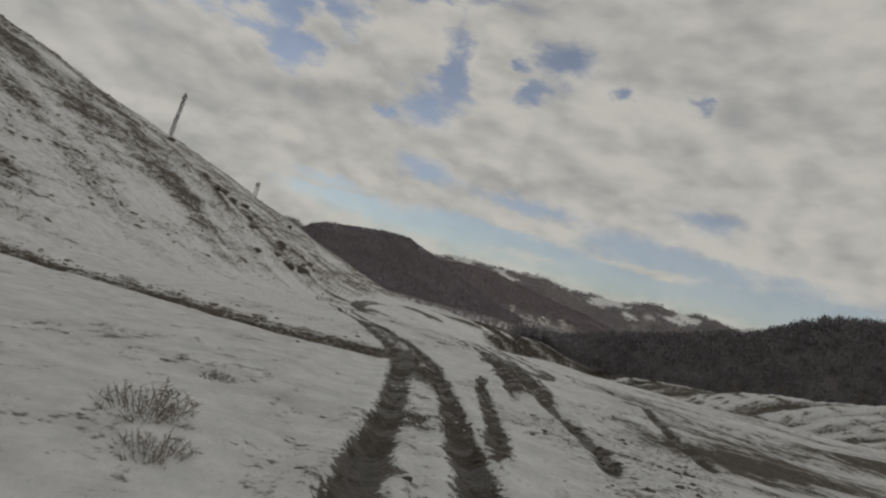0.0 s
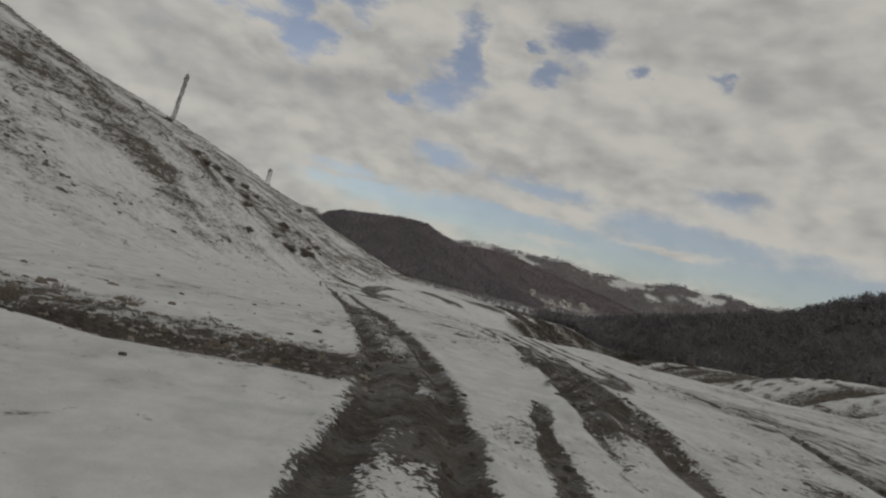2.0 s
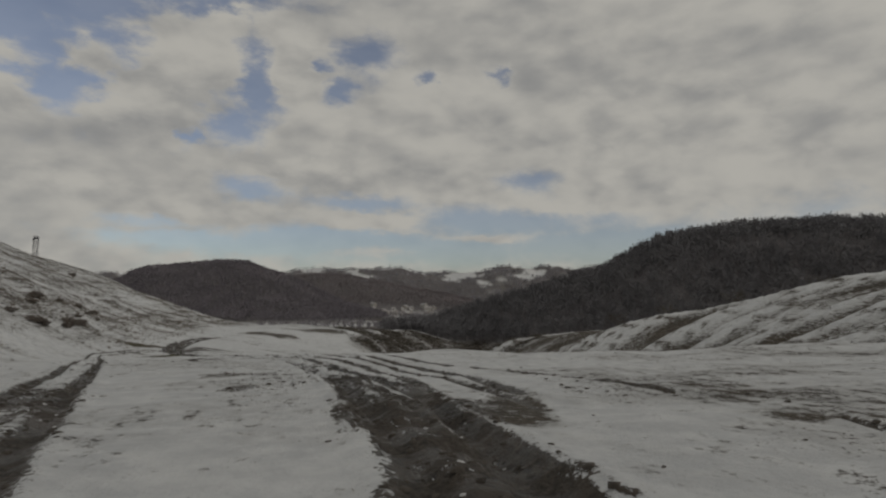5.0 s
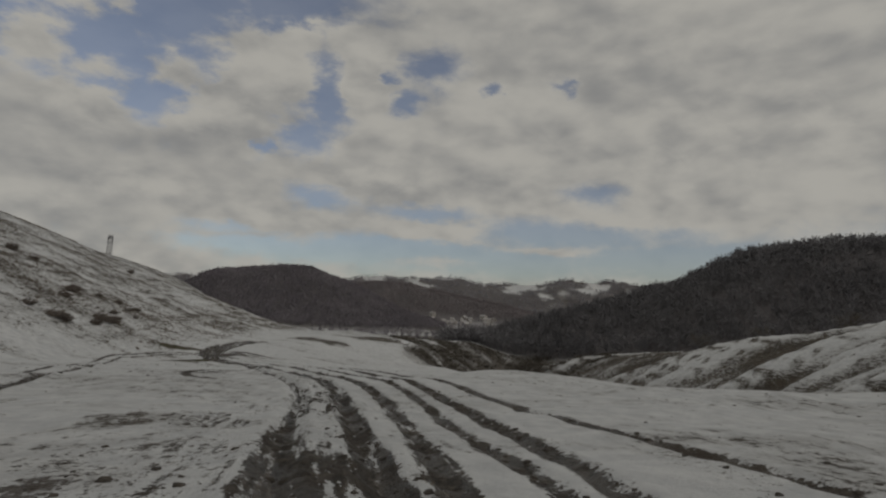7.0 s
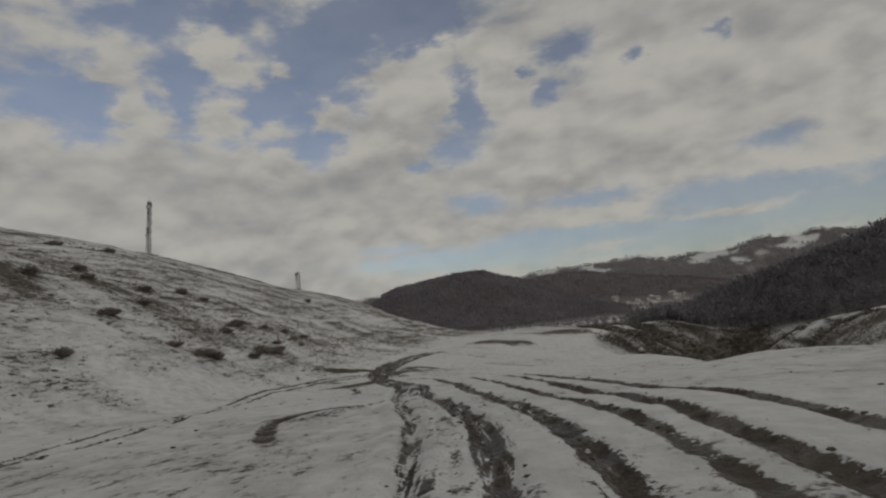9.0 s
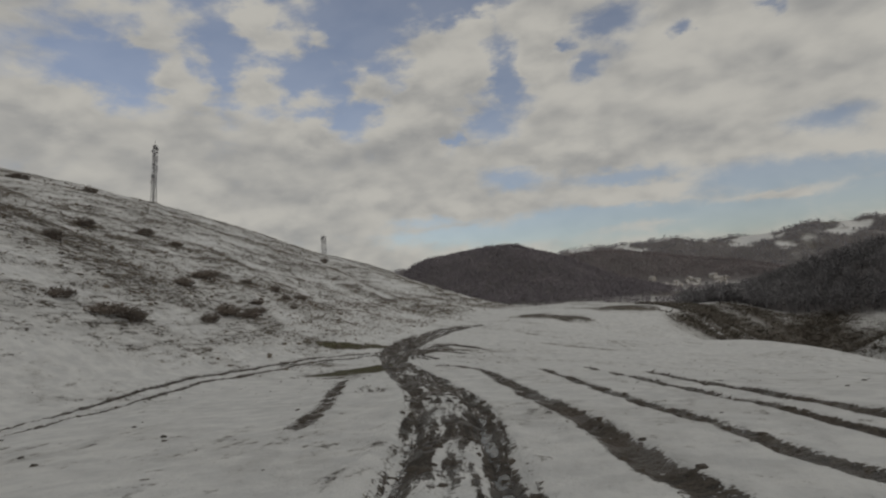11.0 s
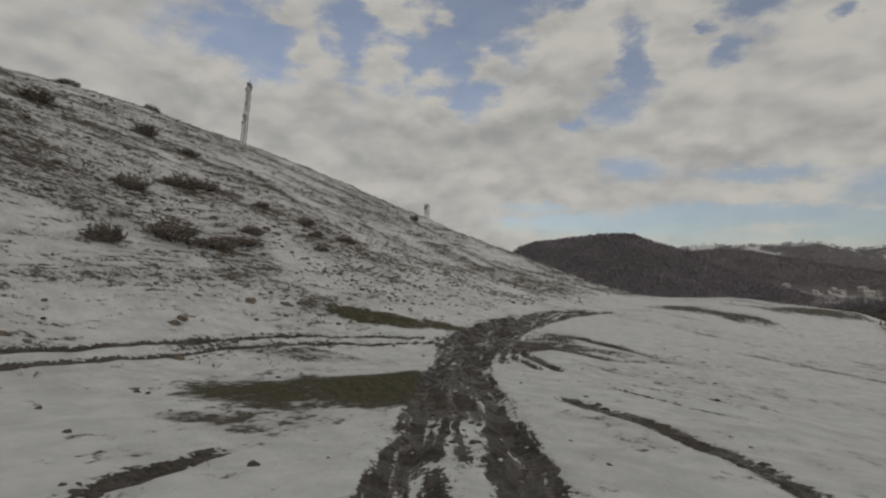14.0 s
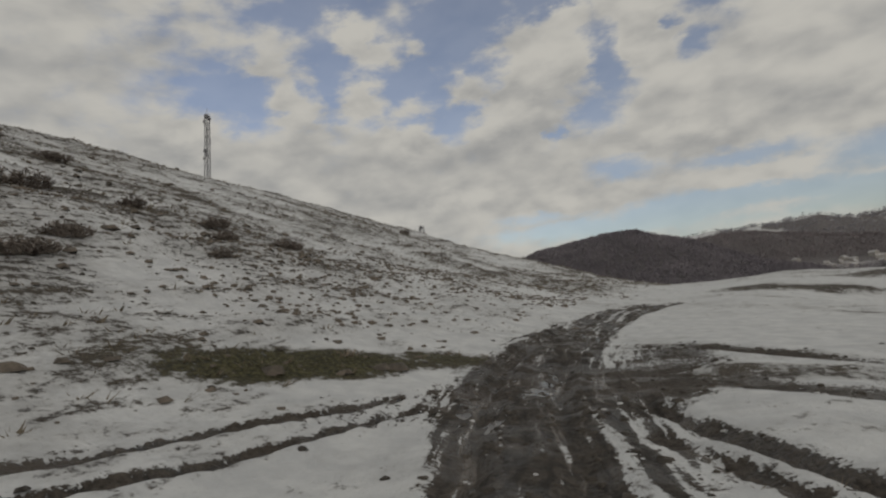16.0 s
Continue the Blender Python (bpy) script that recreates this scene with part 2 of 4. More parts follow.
    water = k.ramp(k.math("ADD", pool, k.math("MULTIPLY", k.math("SUBTRACT", k.noise(co, 2.2, 4.0, 0.6), 0.5), 1.2)), 0.48, 0.60)
    water = k.math("MULTIPLY", water, m_f)
    col = k.mix(water, col, (0.045, 0.036, 0.028, 1))
    damp = k.ramp(k.noise(co, 0.9, 3.0, 0.5), 0.44, 0.58, 0.40, 0.8)
    damp = k.math("SUBTRACT", damp, k.ramp(drag, 0.02, 0.12, 0.0, 0.22))
    rough = k.mixf(water, k.mixf(m_f, 0.8, damp), 0.09)
    h = k.math("ADD", k.math("MULTIPLY", fine, 0.12), k.math("MULTIPLY", clod, 0.05))
    h = k.math("ADD", h, k.math("MULTIPLY", tiny, 0.012))
    h = k.math("ADD", h, k.math("MULTIPLY", drag, -0.16))
    bare = k.math("MAXIMUM", m_f, g_f)
    h = k.math("MULTIPLY", h, k.mixf(bare, 0.55, 1.5))
    h = k.math("SUBTRACT", h, k.math("MULTIPLY", bare, 0.05))
    h = k.math("MULTIPLY", h, k.mixf(water, 1.0, 0.06))
    k.put(b, **{"Base Color": col, "Roughness": rough, "Specular IOR Level": k.mixf(water, 0.3, 0.6), "Normal": k.bump(h, 1.0, 0.8)})
    return m


GROUND = ground_material()
STEEL = plain("galvanised_steel", (0.10, 0.10, 0.11), (0.26, 0.26, 0.27), 3, 0.5, 0.7)
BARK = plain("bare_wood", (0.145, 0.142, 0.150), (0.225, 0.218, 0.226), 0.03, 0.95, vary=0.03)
# distance haze is put into these three wood colours: greyer, lighter, bluer
HAZE_GREY = plain("hazed_grey_wood", (0.190, 0.174, 0.194), (0.290, 0.266, 0.288), 0.02, 0.95, vary=0.03)
HAZE_BROWN = plain("hazed_brown_wood", (0.190, 0.168, 0.176), (0.310, 0.278, 0.284), 0.012, 0.95, vary=0.03)
HAZE_PALE = plain("hazed_pale_wood", (0.25, 0.245, 0.272), (0.37, 0.362, 0.388), 0.01, 0.95, vary=0.03)
TWIG = plain("dry_twigs", (0.054, 0.049, 0.042), (0.148, 0.130, 0.108), 2.0, 0.95)
PLASTER = plain("house_plaster", (0.27, 0.25, 0.23), (0.48, 0.46, 0.43), 0.2, 0.9)
ROOF = plain("snowy_roof", (0.22, 0.18, 0.165), (0.56, 0.56, 0.56), 0.25, 0.8)
CLOD = plain("wet_clod", (0.026, 0.022, 0.018), (0.090, 0.075, 0.060), 5.0, 0.75, 0, 0.02)
BRUSH = plain("grey_brushwood", (0.10, 0.086, 0.076), (0.235, 0.20, 0.172), 1.5, 0.95)
TURF = plain("frozen_turf", (0.064, 0.055, 0.046), (0.19, 0.158, 0.126), 2.5, 0.95, 0, 0.03)
STRAW = plain("dead_grass", (0.085, 0.073, 0.054), (0.26, 0.215, 0.155), 3.0, 0.95)

# ---- the land ----

def curve(ys, vs, soft):
    """A smooth profile along y through the given knots."""
    grid = np.arange(-2600.0, 4200.0, 1.0)
    half = int(soft * 3)
    kern = np.exp(-0.5 * (np.arange(-half, half + 1) / soft) ** 2)
    vals = np.interp(grid, ys, vs)
    vals = np.convolve(np.pad(vals, half, "edge"), kern / kern.sum(), "valid")
    return lambda y: np.interp(y, grid, vals)


def step(a, b, v):
    u = np.clip((v - a) / (b - a), 0.0, 1.0)
    return u * u * (3 - 2 * u)


def hat(x, y, cx, cy, sx, sy):
    return np.exp(-((x - cx) / sx) ** 2 - ((y - cy) / sy) ** 2)


# the floor of the pass that the track follows, and the track's own line
floor_z = curve([-80, 0, 9, 22, 35, 44, 51, 77, 86, 95, 103, 114, 125, 150, 216, 260, 320, 450, 700, 1000],
                [0, -1.9, -2.5, -3.4, -3.6, -4.1, -4.6, -6.0, -6.8, -7.5, -8.1, -8.9, -9.2, -9.0, -8.2, -10, -15, -23, -27, -28], 6)
track_x = curve([-40, 0, 17, 23, 30, 40, 51, 60, 77, 86, 95, 103, 114, 125, 140, 150, 216],
                [-0.5, 0, 0.9, 2.5, 4.8, 6, 5.9, 4.6, 0, -2.2, -4.1, -7.5, -11.4, -14.5, -16, -13.5, 0], 3)
# the hillside above it: toe line, height, and how fast it rises
HILL_Y = [-40, 20, 60, 100, 130, 160, 200, 260, 340, 450, 700]
toe_x = curve(HILL_Y, [-13.5, -15.4, -17.2, -16.7, -13.5, -10.4, -8.0, 0.5, -19.2, -48, -150], 12)
hill_h = curve(HILL_Y, [52.4, 44.7, 35.1, 27.5, 28.2, 48.4, 68.6, 59.3, 58.7, 56.8, 10], 12)
hill_l = curve(HILL_Y, [35.5, 25.7, 18.3, 14, 19.2, 35.4, 55.2, 59.1, 43.9, 26.7, 30], 12)
# the spur across the hollow on the other side: crest line and height
spur_x = curve([-100, 60, 124, 159, 187, 212, 320], [150, 118, 101, 90, 82, 75, 60], 12)
spur_z = curve([-100, 20, 60, 124, 159, 187, 212, 260, 400, 700], [48, 22, 10, -1.5, -8, -12, -14.5, -20, -26, -28], 12)
# edge of the shelf that the track runs on, and how deep the hollow falls beyond it
edge_x = curve([-100, 50, 72, 100, 130, 146, 160, 172, 186, 205, 235, 280, 340, 420], [60, 40, 17, 18, 23, 24, 19, 13, 14, 20, 29, 38, 44, 60], 5)
gully = curve([-100, 54, 80, 110, 160, 200, 290, 380, 520], [0, 0, 7, 13, 22, 27, 27, 20, 0], 9)


# skylines of the hills beyond the valley
hill_a = curve([-700, -290, -262, -240, -226, -210, -185, -142, -97, -60, -36, 0, 25, 60, 90, 160, 300], [-20, -15, -10, 4, 24, 38, 47, 53, 59, 60, 52, 39, 30, 12, -3, -22, -28], 5)
hill_r = curve([-190, -153, -111, -59, -2, 23, 68, 119, 155, 400], [-28, -24, -12, 3, 19, 35, 42, 46, 42, 58], 8)
hill_m = curve([-420, -200, -60, 0, 90, 180, 270, 360, 455, 550, 620, 900], [-28, -6, 48, 72, 83, 72, 54, 40, 22, -4, -18, -28], 18)
hill_b = curve([-2000, -900, -700, -350, 0, 141, 235, 349, 420, 483, 530, 600, 678, 792, 880, 960, 1030, 1100, 1180, 1278, 1400, 1472, 1600, 2200],
               [110, 125, 130, 118, 140, 160, 152, 146, 160, 172, 162, 142, 134, 148, 152, 168, 172, 158, 160, 166, 172, 184, 176, 160], 14)


def lay(x, y):
    """Height of the land without its small relief."""
    z = floor_z(y)
    u = np.maximum(toe_x(y) - x, 0) / np.maximum(hill_l(y), 3)
    z = z + hill_h(y) * (1 - np.exp(-u) * (1 + u))
    d = np.maximum(x - track_x(y) - 4, 0)
    z = z - 0.11 * np.minimum(d, 30) * step(80, 125, y) * (1 - step(240, 330, y)) - 2.6 * hat(x, y, 15, 168, 15, 11)
    # the deep hollow beyond the shelf, and the scrub bank that closes it
    cut = x - edge_x(y)
    close = 282 + 0.25 * (x - 60)
    z = z - gully(y) * step(0, 46, cut) * (1 - step(close, close + 52, y) * (1 - step(62, 118, x)))
    # spur on the far side of the hollow
    s = (x - 36) / np.maximum(spur_x(y) - 36, 8)
    top = spur_z(y) - 0.10 * np.maximum(x - spur_x(y), 0) * step(100, 160, y)
    z = z + (top - z) * step(0.0, 1.0, s) * (1 - step(200, 262, y))
    z = z - 2.0 * np.exp(-((y - 340) / 60) ** 2) * step(52, 80, x)
    # the wooded hills round the valley
    z = z + (hill_a(x) - z) * np.exp(-((y - 930) / 150) ** 2) * step(-700, -300, x) * (1 - step(160, 300, x))
    along, across = 0.858 * x - 0.514 * y, 0.514 * x + 0.858 * y
    z = z + (hill_r(along) - z) * np.exp(-((across - 430) / np.where(across < 430, 92, 220)) ** 2) * step(-190, -120, along)
    z = z + (hill_m(x) - z) * np.exp(-((y - 1700) / 230) ** 2) * step(-420, -200, x) * (1 - step(620, 900, x))
    z = z + (hill_b(x) - z) * np.exp(-((y - 2700) / 330) ** 2)
    return z


DITCH = [(-26, 23.8), (-15, 22.9), (-9.5, 22.5), (-6.5, 22.6), (-4, 23.2), (-1.2, 24.0)]
# wheel tracks: centre line, half width of the bared earth, depth, half gauge (0: one rut)
TRACKS = [
    # the track that is driven
    ([(4.9, 21), (5.3, 27), (5.6, 32), (5.8, 38), (5.2, 48), (4.9, 55), (4.2, 62), (2.4, 70), (-0.6, 79),
      (-2.2, 88), (-4.5, 96), (-8.2, 106), (-11.9, 115), (-14.0, 122), (-15.6, 129), (-15.8, 138), (-14.6, 150), (-11, 165)], 1.15, 0.16, 0.78),
    # the old track that goes straight on
    ([(0.4, -12), (0.5, 6), (0.55, 17), (0.2, 24), (-0.9, 31), (-2.6, 38), (-6, 52), (-11, 72), (-16.6, 92), (-18.9, 100), (-19.1, 106), (-19.0, 112), (-18.6, 116.5), (-17.9, 120), (-16.5, 124.5), (-15.8, 128)], 0.72, 0.13, 0.78),
]
TRACKS += [
    # the muddy cut beside it
    ([(4.4, 11), (5.1, 15), (5.6, 21), (5.5, 26), (5.9, 31), (7.2, 41), (7.3, 48), (7.1, 55), (6.6, 62), (5.2, 69), (2.2, 80), (0.6, 88)], 0.29, 0.09, 0),
    ([(1.2, 85), (0.4, 88.6), (-0.4, 92), (-1.5, 96.3), (-2.6, 100.5), (-3.5, 104.6), (-4.7, 108.4), (-6.2, 110.6), (-8.4, 112.9)], 0.31, 0.07, 0),
    ([(5.2, 23), (5.3, 27), (5.9, 32), (6.6, 36)], 0.80, 0.10, 0),
    ([(1.8, 9), (2.2, 13), (2.65, 18), (2.8, 23), (3.4, 27)], 0.26, 0.07, 0),
]
TRACKS += [
    # wheel tracks over the open snow
    ([(8.7, 36), (8.8, 41), (8.4, 48), (8.4, 56), (8.1, 61), (7.6, 65.5), (6.3, 71), (4.4, 80), (2.8, 87.5), (2, 91), (1.4, 94.6), (0.3, 101.5), (-1, 110)], 0.23, 0.07, 0),
    ([(9.3, 38), (9.7, 44), (9.6, 50), (9.5, 56), (9.2, 61), (8.8, 66), (7.6, 72), (6.2, 78)], 0.32, 0.13, 0),
    ([(7.2, 74), (5.4, 84), (4.5, 90), (4, 93), (3.6, 97), (2.5, 105)], 0.20, 0.07, 0),
]
TRACKS += [
    ([(13, 36), (13.1, 44), (12.5, 48), (11.6, 54), (11.3, 61), (10.9, 66.5), (9.2, 73), (6.8, 83), (5.4, 92), (5.2, 97), (4.6, 103), (3.4, 110), (1.7, 118)], 0.30, 0.10, 0),
    # thin traces that cross towards the fork
    ([(-8.2, 116.2), (-6.6, 115.2), (-5.2, 114.5), (-3.6, 113.6)], 0.17, 0.10, 0),
    ([(-7.8, 117.6), (-5.7, 118.3), (-3.6, 118.2), (-2.2, 117.6)], 0.15, 0.08, 0),
    # branches about the fork
    ([(-14.5, 134), (-12, 133.6), (-10, 132.5), (-8.1, 130.9), (-6.6, 129.4), (-5, 129.6)], 0.80, 0.14, 0),
    ([(-12.4, 129.5), (-11.1, 127.4), (-9.7, 125.4), (-8.6, 125.2), (-6.6, 128)], 0.85, 0.14, 0),
    ([(-12.6, 125.6), (-12.1, 124.3), (-10.6, 120.8), (-9.2, 118.6)], 0.24, 0.14, 0),
]
TRACKS += [
    ([(-12.4, 122.9), (-10.7, 119.6), (-9.8, 118.4)], 0.18, 0.08, 0),
    # a dark ledge beside the open snow
    ([(9.0, 16), (10.8, 23), (12.4, 29), (13.6, 33)], 0.3, 0.15, 0),
    # a ditch that comes in from the slope
    (DITCH, 1.35, 0.34, 0),
    # gully beside the driven track
    ([(-5.5, 86), (-7.4, 92.5), (-8.6, 95.6), (-9.8, 99), (-11.2, 103), (-11.6, 105.5)], 0.27, 0.07, 0),
    ([(-1.2, 65), (-2.6, 68), (-4.4, 72), (-2.6, 75.5), (0, 76)], 0.30, 0.08, 0),
]
# patches of bare turf or earth: x, y, half length, half width, turn, earth (1) or grass (0), how much
START_PATCHES = [
    (5.5, 30.5, 4.8, 1.5, 1.40, 1, 0.85), (2.8, 19, 7, 1.5, 1.55, 1, 0.45), (-1.4, 24.4, 2.4, 1.5, 0.35, 1, 0.8), (9.5, 26, 6, 1.3, 1.5, 1, 0.55),
    (5.6, 18, 11, 4.4, 1.55, 1, 0.42), (11, 30, 5, 3.6, 1.5, 1, 0.36),
]
FIELD_PATCHES = [
    (6.0, 36.5, 3.6, 1.7, 1.3, 1, 0.8), (5.3, 42, 6.5, 1.3, 1.55, 1, 0.72), (3.4, 43, 6, 1.0, 1.6, 1, 0.42), (1.7, 42.3, 1.6, 0.7, 1.3, 1, 0.6),
    (8.4, 36.5, 3.2, 0.9, 1.2, 0, 0.9), (2.6, 50, 8, 1.7, 1.6, 1, 0.45), (13, 38, 7, 4.2, 1.5, 1, 0.38), (2.2, 46, 9, 2.0, 1.6, 1, 0.40),
    (15.2, 43.5, 5, 2.2, 1.4, 0, 0.42), (12.4, 45, 4, 1.2, 1.6, 1, 0.36), (0.6, 49, 2.2, 1.0, 1.4, 0, 0.62), (-2.4, 73, 3, 0.8, 1.1, 1, 0.5),
    (-7.5, 97, 6, 0.9, 1.95, 1, 0.40), (3.6, 70, 14, 2.2, 1.75, 1, 0.34),
]
FORK_PATCHES = [
    (-13.3, 110.0, 2.9, 2.5, 0.6, 0, 0.98), (-12.5, 112.6, 3.0, 1.5, 1.25, 0, 0.98), (-19.2, 125.8, 4.4, 1.1, 1.14, 0, 0.98), (-14.0, 127.2, 4.4, 2.9, 1.4, 1, 0.95),
    (-15.4, 134, 6.0, 1.5, 1.6, 1, 0.9), (-12.6, 130.6, 2.4, 3.2, 0.3, 1, 0.75), (-17.4, 115.0, 2.6, 1.2, 1.1, 0, 0.55), (-9.0, 128.2, 4.6, 1.3, 0.15, 0, 0.72),
    (-10.6, 132.6, 3.6, 1.0, -0.5, 0, 0.66), (-12.4, 121.5, 5.0, 1.2, 1.85, 1, 0.62), (-15.0, 108.4, 0.9, 0.5, 0.6, 0, 0.7), (-13.5, 106.4, 0.9, 0.5, 0.4, 0, 0.7),
    (-12.4, 126.4, 2.6, 1.6, 0.9, 1, 0.62), (-12, 107.2, 1.6, 1.2, 0.6, 0, 0.6),
]
FAR_PATCHES = [
    (1.5, 137.5, 5.0, 1.0, -0.5, 0, 0.52), (-1.0, 178, 7.0, 3.6, 0.1, 0, 0.95), (12, 198, 10.0, 4.0, 0.0, 0, 0.92), (24, 214, 9.0, 5.0, 0.3, 0, 0.9),
    (-4, 167, 2.6, 0.8, 0.6, 0, 0.6), (6.8, 142, 5.0, 0.8, -1.4, 0, 0.55), (-3.4, 148, 1.6, 0.6, -0.5, 0, 0.6),
]
PATCHES = START_PATCHES + FIELD_PATCHES + FORK_PATCHES + FAR_PATCHES


# where the shrubs of the hillside stand, and their size
SHRUBS = [(-47.6, 124.4, 2.2), (-47.8, 133.6, 2.4), (-35, 125.8, 2.6), (-33.6, 121, 2.0), (-26.6, 114.4, 1.8), (-28, 118.8, 2.6), (-27, 120.5, 2.0),
          (-27.8, 123.6, 1.6), (-31.9, 135, 1.4), (-29.4, 132.8, 1.2), (-30.3, 138.2, 1.7), (-46, 136.5, 1.8), (-56, 206, 2.6), (-33.6, 131.8, 1.2),
          (-36.1, 128.8, 2.0), (-28.9, 125.6, 1.4), (-31.5, 134, 1.0), (-27.5, 130.5, 1.0), (-41, 99, 2.4), (-33.7, 100, 2.2), (-27.2, 104.6, 2.4),
          (-26.6, 106.2, 2.0), (-29, 103, 1.8), (-27.7, 88, 1.6), (-38.6, 112, 2.0), (-44, 110, 2.2), (-52, 118, 2.2), (-86, 166, 3.0), (-89, 154, 3.0)]


def near_line(x, y, pts):
    """Distance to a broken line and the side on which a place lies."""
    best, side = np.full(x.shape, 1e9), np.zeros(x.shape)
    for (ax, ay), (bx, by) in zip(pts[:-1], pts[1:]):
        dx, dy = bx - ax, by - ay
        u = np.clip(((x - ax) * dx + (y - ay) * dy) / (dx * dx + dy * dy), 0, 1)
        ox, oy = x - ax - u * dx, y - ay - u * dy
        d = np.hypot(ox, oy)
        m = d < best
        best = np.where(m, d, best)
        side = np.where(m, np.sign(dx * oy - dy * ox), side)
    return best, side


def soft_line(pts):
    """Rounds off a broken line."""
    for _ in range(3):
        pts = [pts[0]] + [q for a, b in zip(pts[:-1], pts[1:]) for q in ((a[0] * .75 + b[0] * .25, a[1] * .75 + b[1] * .25), (a[0] * .25 + b[0] * .75, a[1] * .25 + b[1] * .75))] + [pts[-1]]
    return pts


TABLES = {}


def lattice(x, y, size, seed):
    """Smooth random field between 0 and 1."""
    if seed not in TABLES:
        TABLES[seed] = np.random.RandomState(seed).rand(256, 256)
    tab = TABLES[seed]
    gx, gy = x / size, y / size
    ix, iy = np.floor(gx).astype(int), np.floor(gy).astype(int)
    fx, fy = gx - ix, gy - iy
    fx, fy = fx * fx * (3 - 2 * fx), fy * fy * (3 - 2 * fy)
    t = lambda a, b: tab[a % 256, b % 256]
    return (t(ix, iy) * (1 - fx) + t(ix + 1, iy) * fx) * (1 - fy) + (t(ix, iy + 1) * (1 - fx) + t(ix + 1, iy + 1) * fx) * fy


def fbm(x, y, size, seed, octaves=4):
    v, a, tot = 0, 1.0, 0
    for i in range(octaves):
        c, q = math.cos(0.7 + 1.1 * i), math.sin(0.7 + 1.1 * i)
        v, tot = v + a * lattice(c * x - q * y + 31.7 * i, q * x + c * y - 17.3 * i, size / 2 ** i, seed + i), tot + a
        a *= 0.5
    return v / tot


# how wide and how thoroughly churned the driven track is along its way
churn = curve([-20, 0, 18, 26, 36, 50, 75, 84, 92, 125, 150, 170], [0.30, 0.32, 0.5, 0.75, 0.5, 0.34, 0.36, 0.55, 0.80, 0.88, 0.86, 0.6], 3)
breadth = curve([-20, 0, 30, 60, 85, 105, 118, 128, 150], [1.05, 1.05, 1.15, 0.95, 0.85, 0.82, 0.92, 1.5, 1.0], 3)


def relief(x, y):
    """Height of the ground with ruts and hummocks, and its bare earth, turf, wood and moss."""
    z = lay(x, y)
    hill = step(0, 14, toe_x(y) - x) * (1 - step(500, 650, y))
    dist = np.hypot(x, y)
    far = step(350, 520, dist)
    z = z + (fbm(x, y, 9, 3) - 0.5) * 0.35 * (1 - far) + (fbm(x, y, 2.2, 11) - 0.5) * 0.16 * (1 - far)
    # the hillside: hollows, small terraces trodden along the slope
    terr = fbm(x * 1.6, y * 0.5, 3.2, 24, 3)
    z = z + hill * ((fbm(x, y, 22, 21) - 0.5) * 2.4 + (terr - 0.5) * 1.0)
    shelf = z / 1.5 + 1.5 * fbm(x, y, 13, 25, 3)
    tread = step(0.60, 0.90, np.abs(shelf - np.floor(shelf) - 0.5) * 2)
    # banks and hollows on the spur
    bank = fbm((0.77 * x - 0.64 * y) * 0.30, (0.64 * x + 0.77 * y) * 1.25, 9, 27, 4)
    z = z + step(30, 52, x) * (1 - step(150, 210, y)) * (bank - 0.5) * 6.0 * (1 - far)
    z = z + (fbm(x, y, 24, 35, 3) - 0.5) * 3.2 * step(160, 215, y) * (1 - step(430, 560, y)) * step(-6, 12, x)
    z = z + (fbm(x, y, 120, 31, 5) - 0.5) * (16 + 50 * step(1900, 2400, y)) * step(600, 900, dist)
    # drifts where the field falls away to the hollow
    z = z + (fbm(x * 0.8, y, 13, 37, 3) - 0.5) * 2.2 * step(13, 20, x) * (1 - step(40, 54, x)) * (1 - step(110, 135, y)) * step(18, 30, y)
    mud = np.zeros(x.shape)
    moss, pool, lane = np.zeros(x.shape), np.zeros(x.shape), np.zeros(x.shape)
    streak = fbm(x * 0.45 + 0.2 * y, y * 1.3, 5, 41)
    hillspot = fbm(x, y, 15, 45, 5)
    grass = 0.13 + 0.55 * (streak - 0.5) + 0.35 * (fbm(x, y, 4.0, 44) - 0.5) + hill * (0.55 * (hillspot - 0.47) + 0.70 * (terr - 0.5) + 0.25)
    grass += hill * tread * (0.50 * fbm(x, y, 9, 26) - 0.10)
    heath = np.zeros(x.shape)
    for sx, sy, size in SHRUBS:
        near = (np.abs(x - sx) < 8) & (np.abs(y - sy) < 12)
        if near.any():
            heath[near] = np.maximum(heath[near], 0.15 * hat(x[near], y[near], sx, sy, 0.6 * size, 1.5 * size))
    grass += heath
    grass += step(4, 11, x - track_x(y)) * (1 - 0.45 * step(12, 20, x)) * (1 - step(34, 50, x)) * (1 - step(30, 62, y)) * (0.56 + 2.8 * (fbm(x * 0.4 + 0.3 * y, y * 1.5, 4, 43) - 0.5))
    grass += step(26, 44, x) * (1 - step(200, 250, y)) * (0.46 + 3.6 * (0.5 - bank)) * (1 - far)
    grass += step(190, 240, y) * (1 - step(420, 520, y)) * step(-30, 0, x) * (0.25 + 1.6 * (fbm(x * 0.25, y * 1.0, 14, 53) - 0.5))
    grass = np.where(far > 0, grass * (1 - far) + far * (0.62 + 1.3 * (fbm(x * 0.5, y * 1.2, 70, 49) - 0.5)), grass)
    # heath along the risers of the spur's terraces
    c = z / 2.0 + 1.6 * fbm(x, y, 60, 59, 3)
    riser = step(0.62, 0.86, np.abs(c - np.floor(c) - 0.5) * 2)
    grass = np.maximum(grass, riser * step(24, 40, x) * (1 - step(205, 245, y)) * (0.38 + 0.75 * fbm(x, y, 22, 60)) * (1 - far))
